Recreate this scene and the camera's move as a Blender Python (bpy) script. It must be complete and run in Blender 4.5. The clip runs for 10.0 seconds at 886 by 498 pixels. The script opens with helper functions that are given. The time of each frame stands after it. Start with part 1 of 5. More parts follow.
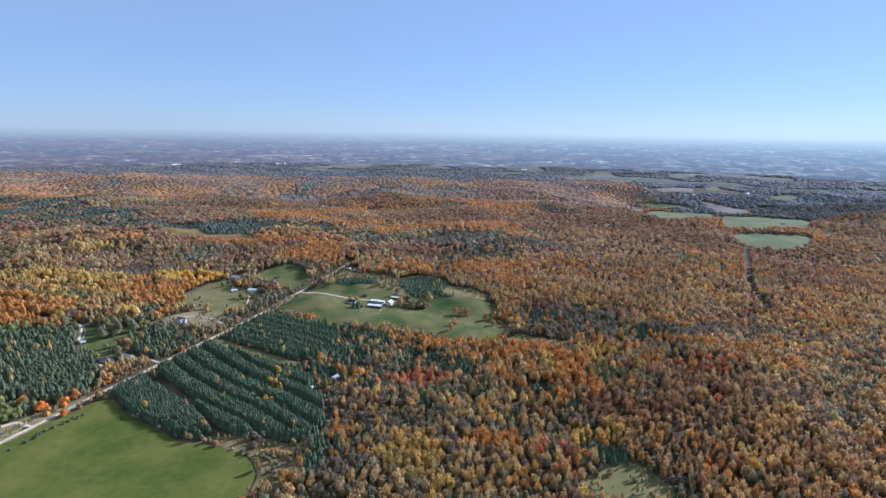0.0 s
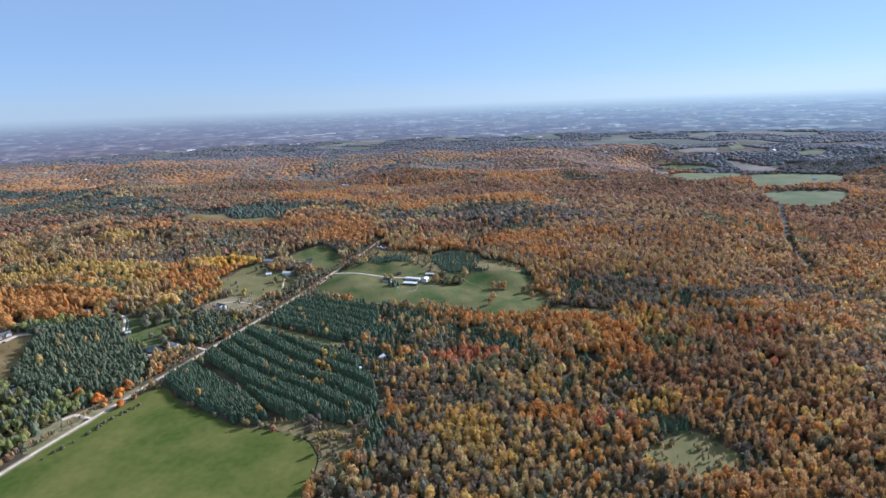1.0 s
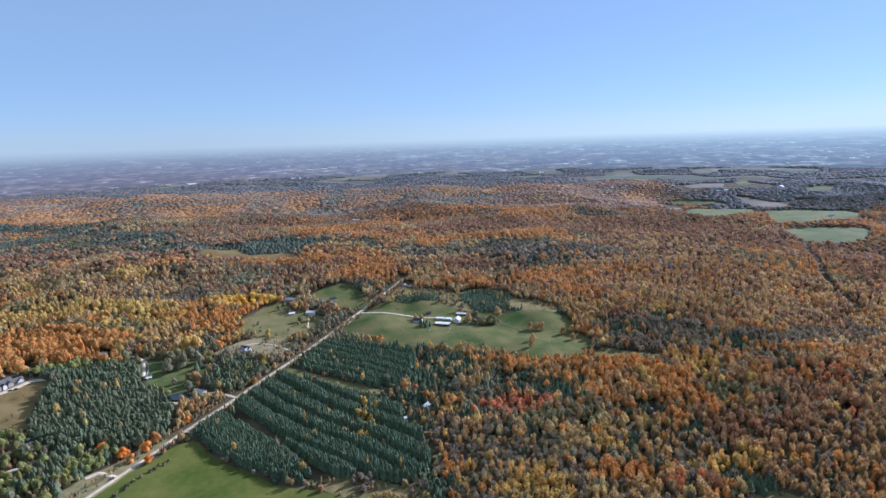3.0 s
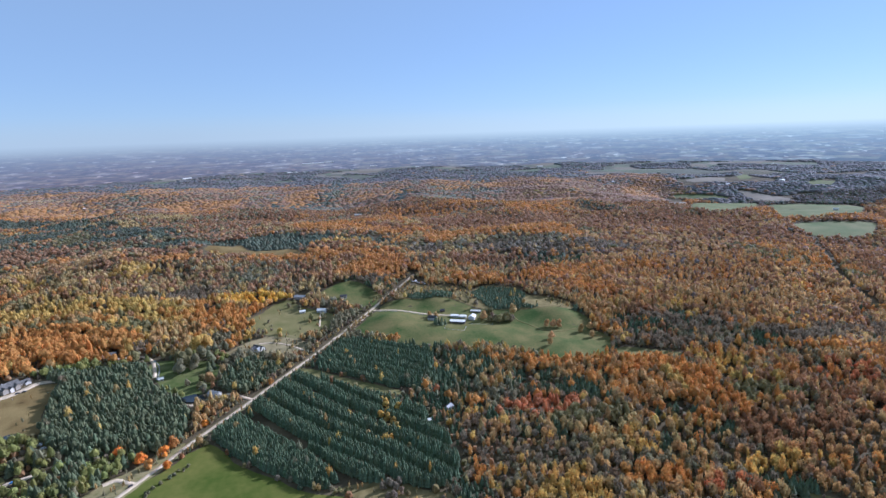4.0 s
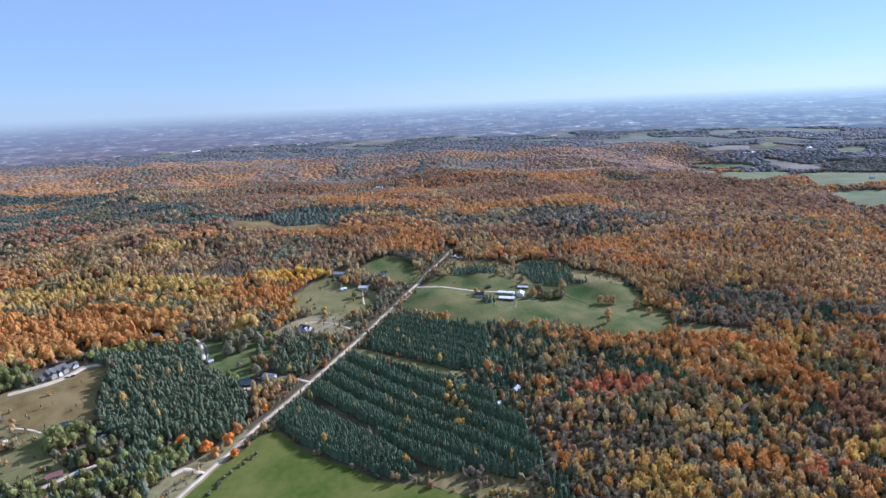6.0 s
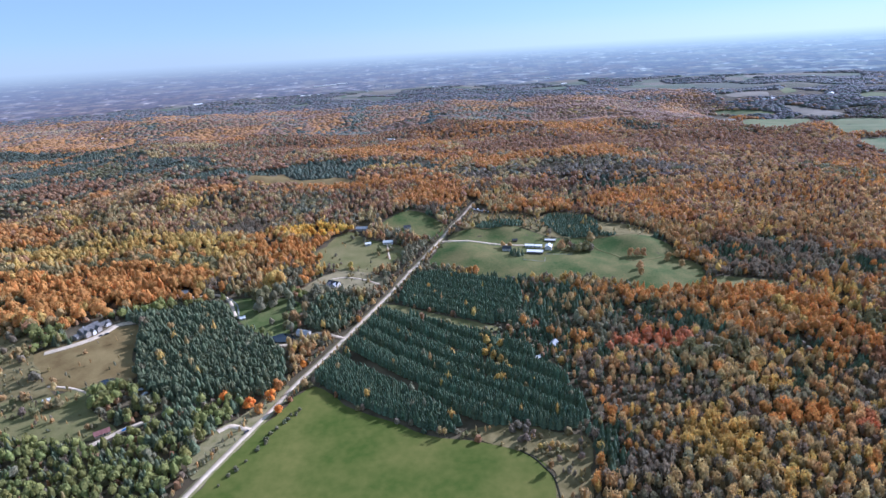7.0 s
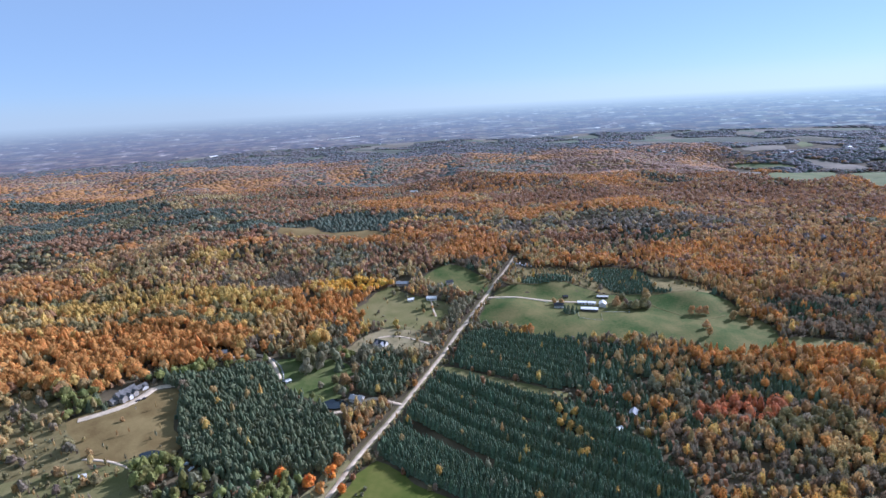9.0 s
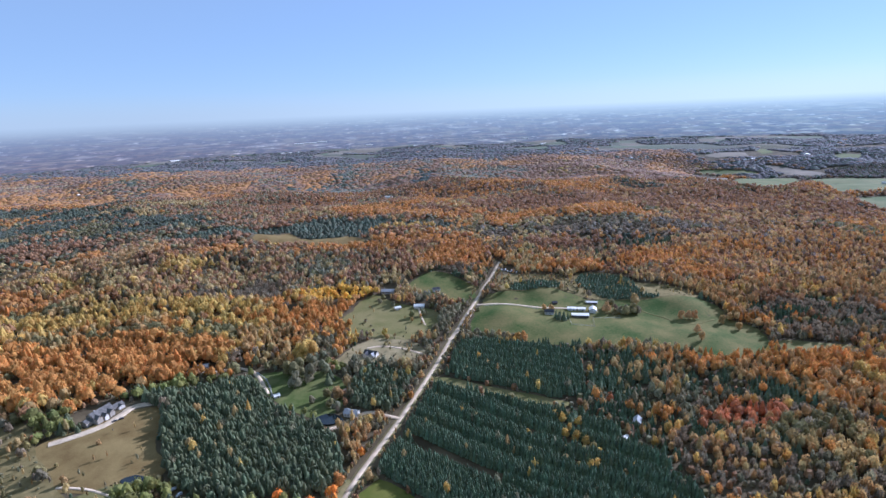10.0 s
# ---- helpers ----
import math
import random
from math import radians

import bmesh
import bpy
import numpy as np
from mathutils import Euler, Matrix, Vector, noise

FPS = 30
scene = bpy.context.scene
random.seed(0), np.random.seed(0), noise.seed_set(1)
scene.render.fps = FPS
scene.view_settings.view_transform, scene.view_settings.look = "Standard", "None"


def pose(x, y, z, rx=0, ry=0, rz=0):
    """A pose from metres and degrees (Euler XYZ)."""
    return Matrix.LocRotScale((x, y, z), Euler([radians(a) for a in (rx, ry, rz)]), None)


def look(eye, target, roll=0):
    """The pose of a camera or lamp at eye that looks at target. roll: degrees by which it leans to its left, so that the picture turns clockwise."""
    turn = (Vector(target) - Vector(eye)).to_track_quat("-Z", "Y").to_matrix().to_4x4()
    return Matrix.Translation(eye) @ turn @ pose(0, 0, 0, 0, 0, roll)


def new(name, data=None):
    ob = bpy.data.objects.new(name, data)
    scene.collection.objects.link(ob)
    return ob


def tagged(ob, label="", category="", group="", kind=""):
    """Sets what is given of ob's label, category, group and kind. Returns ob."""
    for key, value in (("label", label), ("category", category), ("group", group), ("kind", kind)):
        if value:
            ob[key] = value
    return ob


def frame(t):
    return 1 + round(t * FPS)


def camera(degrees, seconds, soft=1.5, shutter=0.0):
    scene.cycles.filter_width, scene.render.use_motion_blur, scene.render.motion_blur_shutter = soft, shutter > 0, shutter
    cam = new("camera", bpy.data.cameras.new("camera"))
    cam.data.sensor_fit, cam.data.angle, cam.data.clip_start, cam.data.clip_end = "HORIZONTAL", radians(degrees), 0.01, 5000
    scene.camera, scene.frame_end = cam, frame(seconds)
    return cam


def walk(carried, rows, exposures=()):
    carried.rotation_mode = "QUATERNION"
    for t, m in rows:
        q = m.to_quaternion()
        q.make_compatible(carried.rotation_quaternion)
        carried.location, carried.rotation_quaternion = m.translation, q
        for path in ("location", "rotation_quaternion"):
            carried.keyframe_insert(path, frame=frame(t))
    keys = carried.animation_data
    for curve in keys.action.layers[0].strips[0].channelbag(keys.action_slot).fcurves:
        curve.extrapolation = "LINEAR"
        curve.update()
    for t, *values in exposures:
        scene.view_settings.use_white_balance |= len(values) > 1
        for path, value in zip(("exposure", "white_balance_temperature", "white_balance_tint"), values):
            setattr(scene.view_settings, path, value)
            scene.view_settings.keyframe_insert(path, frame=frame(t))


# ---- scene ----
cam = camera(77.7, 10.0)
METRES, EYE, TILT, LEAN, TURN = 375.0, 315.0, 2.2, 0.0, 0.0
ROWS = [
    (0.0, 0.0, 0.0, 0.0, 0.2, -14.14, -0.79),
    (0.5, -0.0444, 0.0144, 0.0005, 0.57, -15.73, 0.8),
    (1.0, -0.0886, 0.029, 0.0018, 0.86, -16.96, 2.24),
    (1.5, -0.1312, 0.0518, 0.004, 1.94, -14.52, 1.73),
    (2.0, -0.1746, 0.0775, 0.0022, 1.63, -12.71, 0.98),
    (2.5, -0.2177, 0.0989, 0.002, 0.95, -13.02, 1.5),
    (4.0, -0.3513, 0.1673, 0.0042, -0.52, -14.13, 1.93),
    (4.5, -0.3954, 0.1898, 0.0043, -0.62, -14.22, 1.83),
    (5.0, -0.4384, 0.2114, 0.0056, -0.6, -14.47, 1.67),
    (6.5, -0.5786, 0.2729, 0.0045, -0.22, -19.81, 2.92),
    (7.0, -0.6259, 0.2919, 0.002, -0.25, -22.08, 3.13),
    (7.5, -0.6713, 0.3154, 0.0006, -1.08, -21.92, 3.99),
    (8.0, -0.7155, 0.3392, -0.0007, -0.78, -20.28, 3.93),
    (8.5, -0.7601, 0.3642, -0.0015, -0.24, -18.42, 3.44),
    (9.0, -0.8047, 0.3895, -0.003, 0.04, -16.8, 3.01),
    (9.5, -0.8503, 0.4147, -0.0059, -1.59, -16.29, 2.56),
    (10.0, -0.8954, 0.4393, -0.0091, -3.59, -16.39, 2.32),
]
walk(cam, [(t, pose(0, 0, EYE, TILT, LEAN, TURN) @ pose(METRES * x, METRES * y, METRES * z, 90 + pitch, roll, yaw)) for t, x, y, z, yaw, pitch, roll in ROWS],
     [(0.0, 0.51, 4430, 24), (5.2, 0.51, 4430, 24), (6.6, 0.69, 4280, 28), (7.8, 0.69, 4280, 28), (9.2, 0.58, 4380, 27), (10.0, 0.58, 4380, 27)])

# ---- light: a clear autumn afternoon, low sun ahead on the right ----
SUN_EL, SUN_AZ = 28.0, 58.0          # azimuth clockwise from straight ahead (+y)
world = bpy.data.worlds.new("sky")
scene.world = world
world.use_nodes = True
wn = world.node_tree
sky = wn.nodes.new("ShaderNodeTexSky")
sky.sky_type, sky.sun_disc = "NISHITA", False
sky.sun_elevation, sky.sun_rotation = radians(SUN_EL), radians(SUN_AZ)
sky.altitude, sky.air_density, sky.dust_density, sky.ozone_density = 3000, 1.2, 0.9, 1.6
wn.nodes["Background"].inputs["Strength"].default_value = 0.064
veil = wn.nodes.new("ShaderNodeMix")            # thin high haze evens the sky out
veil.data_type = "RGBA"
veil.inputs["Factor"].default_value = 0.55
veil.inputs["B"].default_value = (6.0, 6.6, 5.2, 1)
wn.links.new(sky.outputs[0], veil.inputs["A"])
wn.links.new(veil.outputs["Result"], wn.nodes["Background"].inputs[0])

sun_to = Vector((math.sin(radians(SUN_AZ)) * math.cos(radians(SUN_EL)), math.cos(radians(SUN_AZ)) * math.cos(radians(SUN_EL)), math.sin(radians(SUN_EL))))
sun = new("sun", bpy.data.lights.new("sun", "SUN"))
sun.data.energy, sun.data.angle, sun.data.color = 4.5, radians(0.5), (1.0, 0.87, 0.69)
sun.matrix_world = look((0, 0, 900), Vector((0, 0, 900)) - sun_to)

# ---- small helpers of this scene ----
KNOT_Y = [-5000, 300, 440, 600, 750, 900, 1060, 1300, 1600, 2000, 2600, 5200]
KNOT_Z = [0, 4, 8, 14, 20, 26, 36, 45, 57, 66, 70, 66]
HILLS = [(-560, 1340, 240, 20), (950, 2050, 500, -34), (-690, 690, 150, 13), (330, 640, 120, 8),
         (-145, 972, 24, 13), (-205, 975, 18, 9), (-95, 985, 20, 8), (45, 902, 26, 13), (-5, 935, 22, 8), (-215, 890, 26, 9), (20, 790, 30, 5), (-60, 830, 26, 5), (-150, 832, 26, 5), (-105, 805, 24, 3),
         (-330, 1230, 140, 26), (70, 1300, 150, 18), (-900, 1250, 160, 22), (480, 1180, 160, 16)]


LATTICE = np.random.RandomState(7).rand(256, 256)


def field_noise(x, y, size, shift=0):
    """Smooth value noise from 0 to 1, with lumps about size metres across."""
    u, v = np.asarray(x, float) / size + 37.7 * shift, np.asarray(y, float) / size + 91.3 * shift
    i, j = np.floor(u).astype(int), np.floor(v).astype(int)
    a, b = u - i, v - j
    a, b = a * a * (3 - 2 * a), b * b * (3 - 2 * b)
    g = lambda p, q: LATTICE[p % 256, q % 256]
    return (g(i, j) * (1 - a) + g(i + 1, j) * a) * (1 - b) + (g(i, j + 1) * (1 - a) + g(i + 1, j + 1) * a) * b


def ground_z(x, y):
    """Height of the land: a slope that rises away to a low plateau, with hills and swells."""
    x, y = np.asarray(x, float), np.asarray(y, float)
    z = sum(np.interp(y + d, KNOT_Y, KNOT_Z) for d in (-120, -60, 0, 60, 120)) / 5
    for cx, cy, s, h in HILLS:
        z = z + h * np.exp(-((x - cx) ** 2 + (y - cy) ** 2) / (2 * s * s))
    far = 1 - np.exp(-np.maximum(y - 1150, 0) / 500)
    z = z + far * np.interp(y, [2000, 3000], [1, 0.25]) * (80 * (field_noise(x, y, 330, 11) - 0.5) + 34 * (field_noise(x, y, 150, 12) - 0.5))
    west = 1 / (1 + np.exp((900 - y) / 40)) / (1 + np.exp((x + 590) / 35))
    z = z + (1 - far) * west * (30 * (field_noise(x, y, 120, 17) - 0.5) + 16 * (field_noise(x, y, 60, 18) - 0.5))
    return z + 2.2 * np.sin(x / 61 + 0.5) * np.sin(y / 53 + 1)


def gz(x, y):
    return float(ground_z(x, y))


def inside(poly, x, y):
    """Which of the points lie in the polygon."""
    hit = np.zeros(np.shape(x), bool)
    for (x0, y0), (x1, y1) in zip(poly, poly[1:] + poly[:1]):
        if y0 != y1:
            hit ^= ((y0 > y) != (y1 > y)) & (x < (x1 - x0) * (y - y0) / (y1 - y0) + x0)
    return hit


def near_line(line, x, y):
    """Distance of the points from a polyline."""
    best = np.full(np.shape(x), 1e9)
    for (x0, y0), (x1, y1) in zip(line, line[1:]):
        dx, dy = x1 - x0, y1 - y0
        s = np.clip(((x - x0) * dx + (y - y0) * dy) / (dx * dx + dy * dy), 0, 1)
        best = np.minimum(best, np.hypot(x - x0 - s * dx, y - y0 - s * dy))
    return best


def rounded(pts, closed=True, steps=6):
    """A smooth line through the points."""
    n, out = len(pts), []
    for i in range(n if closed else n - 1):
        get = (lambda k: pts[k % n]) if closed else (lambda k: pts[min(max(k, 0), n - 1)])
        p0, p1, p2, p3 = (np.array(get(i + k), float) for k in (-1, 0, 1, 2))
        for s in range(steps):
            t = s / steps
            out.append(tuple(0.5 * (2 * p1 + (p2 - p0) * t + (2 * p0 - 5 * p1 + 4 * p2 - p3) * t * t + (3 * p1 - p0 - 3 * p2 + p3) * t ** 3)))
    return out if closed else out + [tuple(pts[-1])]


def mesh_from(name, verts, faces, material=None, smooth=False):
    me = bpy.data.meshes.new(name)
    me.from_pydata([tuple(v) for v in verts], [], [tuple(f) for f in faces])
    if material:
        me.materials.append(material)
    if smooth:
        me.polygons.foreach_set("use_smooth", [True] * len(me.polygons))
    me.update()
    return me


def big_mesh(name, verts, tris, material, tint=None, smooth=False):
    """A mesh from numpy arrays of corners and triangles, with a leaf colour for each corner."""
    me = bpy.data.meshes.new(name)
    me.vertices.add(len(verts))
    me.vertices.foreach_set("co", np.ascontiguousarray(verts, np.float32).ravel())
    me.loops.add(len(tris) * 3)
    me.loops.foreach_set("vertex_index", np.ascontiguousarray(tris, np.int32).ravel())
    me.polygons.add(len(tris))
    me.polygons.foreach_set("loop_start", np.arange(0, len(tris) * 3, 3, dtype=np.int32))
    me.polygons.foreach_set("use_smooth", np.full(len(tris), smooth))
    if tint is not None:
        at = me.attributes.new("leaf_tint", "FLOAT_COLOR", "POINT")
        at.data.foreach_set("color", np.ascontiguousarray(np.c_[tint, np.ones(len(tint))], np.float32).ravel())
    me.materials.append(material)
    me.update(calc_edges=True)
    return me


def part(name, me, parent, label="", m=None):
    """Links a mesh as one part under a thing."""
    ob = new(name, me)
    ob.parent = parent
    if m is not None:
        ob.matrix_basis = m
    return tagged(ob, label)


def thing(name, x, y, turn=0, lift=0.0, z=None):
    """An Empty at the base of a thing, standing on the land."""
    ob = new(name)
    ob.empty_display_size = 0.5
    ob.matrix_basis = pose(x, y, gz(x, y) + lift if z is None else z, 0, 0, turn)
    return ob


def box(x0, x1, y0, y1, z0, z1, bevel=0.0):
    bm = bmesh.new()
    bmesh.ops.create_cube(bm, size=1, matrix=Matrix.LocRotScale(((x0 + x1) / 2, (y0 + y1) / 2, (z0 + z1) / 2), None, (x1 - x0, y1 - y0, z1 - z0)))
    if bevel:
        bmesh.ops.bevel(bm, geom=bm.edges[:], offset=bevel, segments=1, affect="EDGES")
    return bm


def baked(bm, name, material):
    me = bpy.data.meshes.new(name)
    bm.to_mesh(me)
    bm.free()
    me.materials.append(material)
    return me


# ---- materials ----
def plain(name):
    ma = bpy.data.materials.new(name)
    ma.use_nodes = True
    nt = ma.node_tree
    return ma, nt, nt.nodes["Principled BSDF"]


def textured(name, low, high, size, fine=None, rough=0.9, metal=0.0, bump=0.0, spec=0.06, stretch=(1, 1, 1)):
    """Two colours mixed by noise of about size metres, with finer grain and relief on it."""
    ma, nt, b = plain(name)
    tc, mp = nt.nodes.new("ShaderNodeTexCoord"), nt.nodes.new("ShaderNodeMapping")
    mp.inputs["Scale"].default_value = stretch
    nt.links.new(tc.outputs["Object"], mp.inputs[0])
    n1, n2 = nt.nodes.new("ShaderNodeTexNoise"), nt.nodes.new("ShaderNodeTexNoise")
    n1.inputs["Scale"].default_value, n1.inputs["Detail"].default_value = 1 / size, 6
    n2.inputs["Scale"].default_value, n2.inputs["Detail"].default_value = 1 / (fine or size / 12), 4
    for n in (n1, n2):
        nt.links.new(mp.outputs[0], n.inputs["Vector"])
    add = nt.nodes.new("ShaderNodeMath")
    add.operation = "MULTIPLY_ADD"
    add.inputs[1].default_value = 0.4
    nt.links.new(n2.outputs[0], add.inputs[0])
    nt.links.new(n1.outputs[0], add.inputs[2])
    ramp = nt.nodes.new("ShaderNodeValToRGB")
    ramp.color_ramp.elements[0].position, ramp.color_ramp.elements[1].position = 0.5, 0.9
    ramp.color_ramp.elements[0].color, ramp.color_ramp.elements[1].color = (*low, 1), (*high, 1)
    nt.links.new(add.outputs[0], ramp.inputs[0])
    nt.links.new(ramp.outputs[0], b.inputs["Base Color"])
    b.inputs["Roughness"].default_value, b.inputs["Metallic"].default_value = rough, metal
    b.inputs["Specular IOR Level"].default_value = spec
    if bump:
        bp = nt.nodes.new("ShaderNodeBump")
        bp.inputs["Strength"].default_value, bp.inputs["Distance"].default_value = 0.6, bump
        nt.links.new(n2.outputs[0], bp.inputs["Height"])
        nt.links.new(bp.outputs[0], b.inputs["Normal"])
    return ma


def leafy(name, source, haze_sheen=0.0, thin=0.38):
    """Leaves: the tree's own colour, mottled, with some light coming through and a blue sheen in place of haze."""
    ma, nt, b = plain(name)
    if source == "object":
        col = nt.nodes.new("ShaderNodeObjectInfo").outputs["Color"]
    else:
        at = nt.nodes.new("ShaderNodeAttribute")
        at.attribute_name = "leaf_tint"
        col = at.outputs["Color"]
    geo, noise_n = nt.nodes.new("ShaderNodeNewGeometry"), nt.nodes.new("ShaderNodeTexNoise")
    noise_n.inputs["Scale"].default_value, noise_n.inputs["Detail"].default_value = 0.45, 3
    nt.links.new(geo.outputs["Position"], noise_n.inputs["Vector"])
    val = nt.nodes.new("ShaderNodeMapRange")
    val.inputs["From Min"].default_value, val.inputs["From Max"].default_value = 0.25, 0.75
    val.inputs["To Min"].default_value, val.inputs["To Max"].default_value = 0.6, 1.4
    nt.links.new(noise_n.outputs[0], val.inputs["Value"])
    hsv = nt.nodes.new("ShaderNodeHueSaturation")
    nt.links.new(col, hsv.inputs["Color"])
    nt.links.new(val.outputs[0], hsv.inputs["Value"])
    nt.links.new(hsv.outputs[0], b.inputs["Base Color"])
    b.inputs["Roughness"].default_value, b.inputs["Specular IOR Level"].default_value = 0.75, 0.12
    # the blue tint of this sheen imitates haze
    b.inputs["Sheen Weight"].default_value, b.inputs["Sheen Roughness"].default_value = haze_sheen, 0.6
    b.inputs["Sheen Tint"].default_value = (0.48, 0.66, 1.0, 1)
    tr, mix = nt.nodes.new("ShaderNodeBsdfTranslucent"), nt.nodes.new("ShaderNodeMixShader")
    mix.inputs[0].default_value = thin
    nt.links.new(hsv.outputs[0], tr.inputs["Color"])
    nt.links.new(b.outputs[0], mix.inputs[1])
    nt.links.new(tr.outputs[0], mix.inputs[2])
    nt.links.new(mix.outputs[0], nt.nodes["Material Output"].inputs["Surface"])
    return ma


# last number but thinness: haze put on as sheen, most on hill and far leaves
LEAF_STUFF, LEAF_TREE, LEAF_HILL, LEAF_FAR = leafy("forest_leaves", "mesh", 0.08), leafy("tree_leaves", "object", 0.06), leafy("hazed_hill_leaves", "mesh", 0.24), leafy("hazed_far_leaves", "mesh", 0.2)
NEEDLES, TREE_NEEDLES, HILL_NEEDLES = leafy("conifer_needles", "mesh", 0.07, 0.06), leafy("lone_conifer_needles", "object", 0.06, 0.06), leafy("hill_needles", "mesh", 0.07, 0.06)
BARK = textured("bark", (0.07, 0.05, 0.035), (0.16, 0.13, 0.1), 0.6, 0.08, bump=0.03)
HAY = textured("hay_grass", (0.072, 0.1, 0.012), (0.165, 0.155, 0.032), 60, 7.0, bump=0.05)
PASTURE = textured("pasture_grass", (0.062, 0.096, 0.022), (0.215, 0.176, 0.062), 40, 2.6, bump=0.05)
MEADOW = textured("dry_meadow_grass", (0.145, 0.14, 0.042), (0.25, 0.205, 0.08), 26, 1.6, bump=0.08)
STUBBLE = textured("brown_stubble", (0.16, 0.106, 0.036), (0.27, 0.195, 0.072), 22, 1.2, bump=0.08)
SCRUB = textured("dry_scrub_ground", (0.2, 0.16, 0.07), (0.34, 0.275, 0.14), 16, 1.2, bump=0.1)
# grass of the distant fields, paled in the base colour to imitate haze
FAR_GRASS = textured("hazed_far_grass", (0.125, 0.15, 0.052), (0.215, 0.2, 0.085), 60, 4.0)
FAR_DRY = textured("hazed_dry_grass", (0.2, 0.17, 0.12), (0.29, 0.24, 0.17), 60, 4.0)
LAWN = textured("mown_lawn", (0.08, 0.105, 0.024), (0.165, 0.165, 0.055), 14, 1.0, bump=0.03)
WEEDS = textured("brown_weeds", (0.15, 0.118, 0.042), (0.27, 0.21, 0.085), 9, 0.9, bump=0.12)
DITCH_SOIL = textured("damp_ditch_soil", (0.03, 0.028, 0.016), (0.065, 0.055, 0.03), 3, 0.5, bump=0.1)
VERGE = textured("verge_grass", (0.19, 0.17, 0.06), (0.31, 0.25, 0.12), 8, 0.9, bump=0.06)
GRAVEL = textured("pale_gravel", (0.52, 0.4, 0.26), (0.74, 0.59, 0.39), 6, 0.4, bump=0.02)
WATER = textured("pond_water", (0.012, 0.016, 0.018), (0.02, 0.026, 0.026), 20, 2, rough=0.06, spec=0.5)
WHITE_METAL = textured("white_metal_roof", (0.82, 0.76, 0.65), (0.9, 0.85, 0.75), 5, 0.5, rough=0.45, spec=0.4)
WHITE_WALL = textured("white_siding", (0.6, 0.56, 0.48), (0.78, 0.73, 0.64), 3, 0.25, rough=0.7)
GREY_ROOF = textured("grey_shingles", (0.05, 0.05, 0.052), (0.11, 0.105, 0.1), 3, 0.3, rough=0.9, bump=0.02)
SLATE = textured("grey_slates", (0.1, 0.092, 0.08), (0.2, 0.185, 0.16), 3, 0.3, rough=0.7, bump=0.02)
PALE_ROOF = textured("pale_grey_roof", (0.3, 0.3, 0.29), (0.44, 0.43, 0.41), 3, 0.3, rough=0.6)
RED_ROOF = textured("red_brown_roof", (0.2, 0.09, 0.07), (0.3, 0.15, 0.12), 3, 0.3, rough=0.8)
BEIGE_WALL = textured("beige_siding", (0.3, 0.26, 0.2), (0.42, 0.37, 0.3), 3, 0.25, rough=0.8)
DARK_WOOD = textured("weathered_wood", (0.08, 0.065, 0.05), (0.16, 0.13, 0.1), 1.5, 0.15, rough=0.85)
STONE = textured("pale_stone", (0.35, 0.33, 0.3), (0.6, 0.58, 0.54), 1.5, 0.2, rough=0.85, bump=0.05)
GLASS_DARK = textured("window_glass", (0.02, 0.025, 0.03), (0.035, 0.04, 0.045), 1.0, 0.3, rough=0.08, spec=0.6)
RUBBER = textured("tyre_rubber", (0.02, 0.02, 0.02), (0.04, 0.04, 0.04), 0.4, rough=0.8)
PAINT_WHITE = textured("white_vehicle_paint", (0.68, 0.68, 0.68), (0.8, 0.8, 0.8), 1.5, rough=0.3, spec=0.5)
PAINT_BLUE = textured("blue_vehicle_paint", (0.1, 0.25, 0.5), (0.14, 0.32, 0.6), 1.5, rough=0.3, spec=0.5)
PAINT_DARK = textured("dark_vehicle_paint", (0.03, 0.03, 0.035), (0.06, 0.06, 0.065), 1.5, rough=0.3, spec=0.5)

# faint blue sheen over the distant fields, also in place of haze
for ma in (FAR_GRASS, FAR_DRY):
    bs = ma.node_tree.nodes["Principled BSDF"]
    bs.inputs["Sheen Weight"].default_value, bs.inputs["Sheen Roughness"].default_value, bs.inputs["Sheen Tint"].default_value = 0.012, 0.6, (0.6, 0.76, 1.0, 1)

# land under the woods: leaf litter near by, a patchwork of farm fields far off, greyed to imitate haze
LAND, nt, b = plain("woodland_and_farm_soil")
geo = nt.nodes.new("ShaderNodeNewGeometry")
n1, n2 = nt.nodes.new("ShaderNodeTexNoise"), nt.nodes.new("ShaderNodeTexNoise")
n1.inputs["Scale"].default_value, n1.inputs["Detail"].default_value = 1 / 30, 8
n2.inputs["Scale"].default_value, n2.inputs["Detail"].default_value = 1 / 1.5, 3
vor = nt.nodes.new("ShaderNodeTexVoronoi")
vor.distance, vor.inputs["Scale"].default_value = "CHEBYCHEV", 1 / 190
for n in (n1, n2, vor):
    nt.links.new(geo.outputs["Position"], n.inputs["Vector"])
litter, crops, mix = nt.nodes.new("ShaderNodeValToRGB"), nt.nodes.new("ShaderNodeValToRGB"), nt.nodes.new("ShaderNodeMix")
for el, pos, c in zip(litter.color_ramp.elements, (0.35, 0.65), ((0.072, 0.055, 0.027, 1), (0.155, 0.118, 0.06, 1))):
    el.position, el.color = pos, c
crops.color_ramp.interpolation = "CONSTANT"
for k, (pos, c) in enumerate(((0.0, (0.15, 0.16, 0.1)), (0.3, (0.2, 0.17, 0.12)), (0.5, (0.13, 0.13, 0.09)), (0.7, (0.23, 0.2, 0.15)), (0.88, (0.15, 0.17, 0.1)))):
    el = crops.color_ramp.elements[k] if k < 2 else crops.color_ramp.elements.new(pos)
    el.position, el.color = pos, (*c, 1)
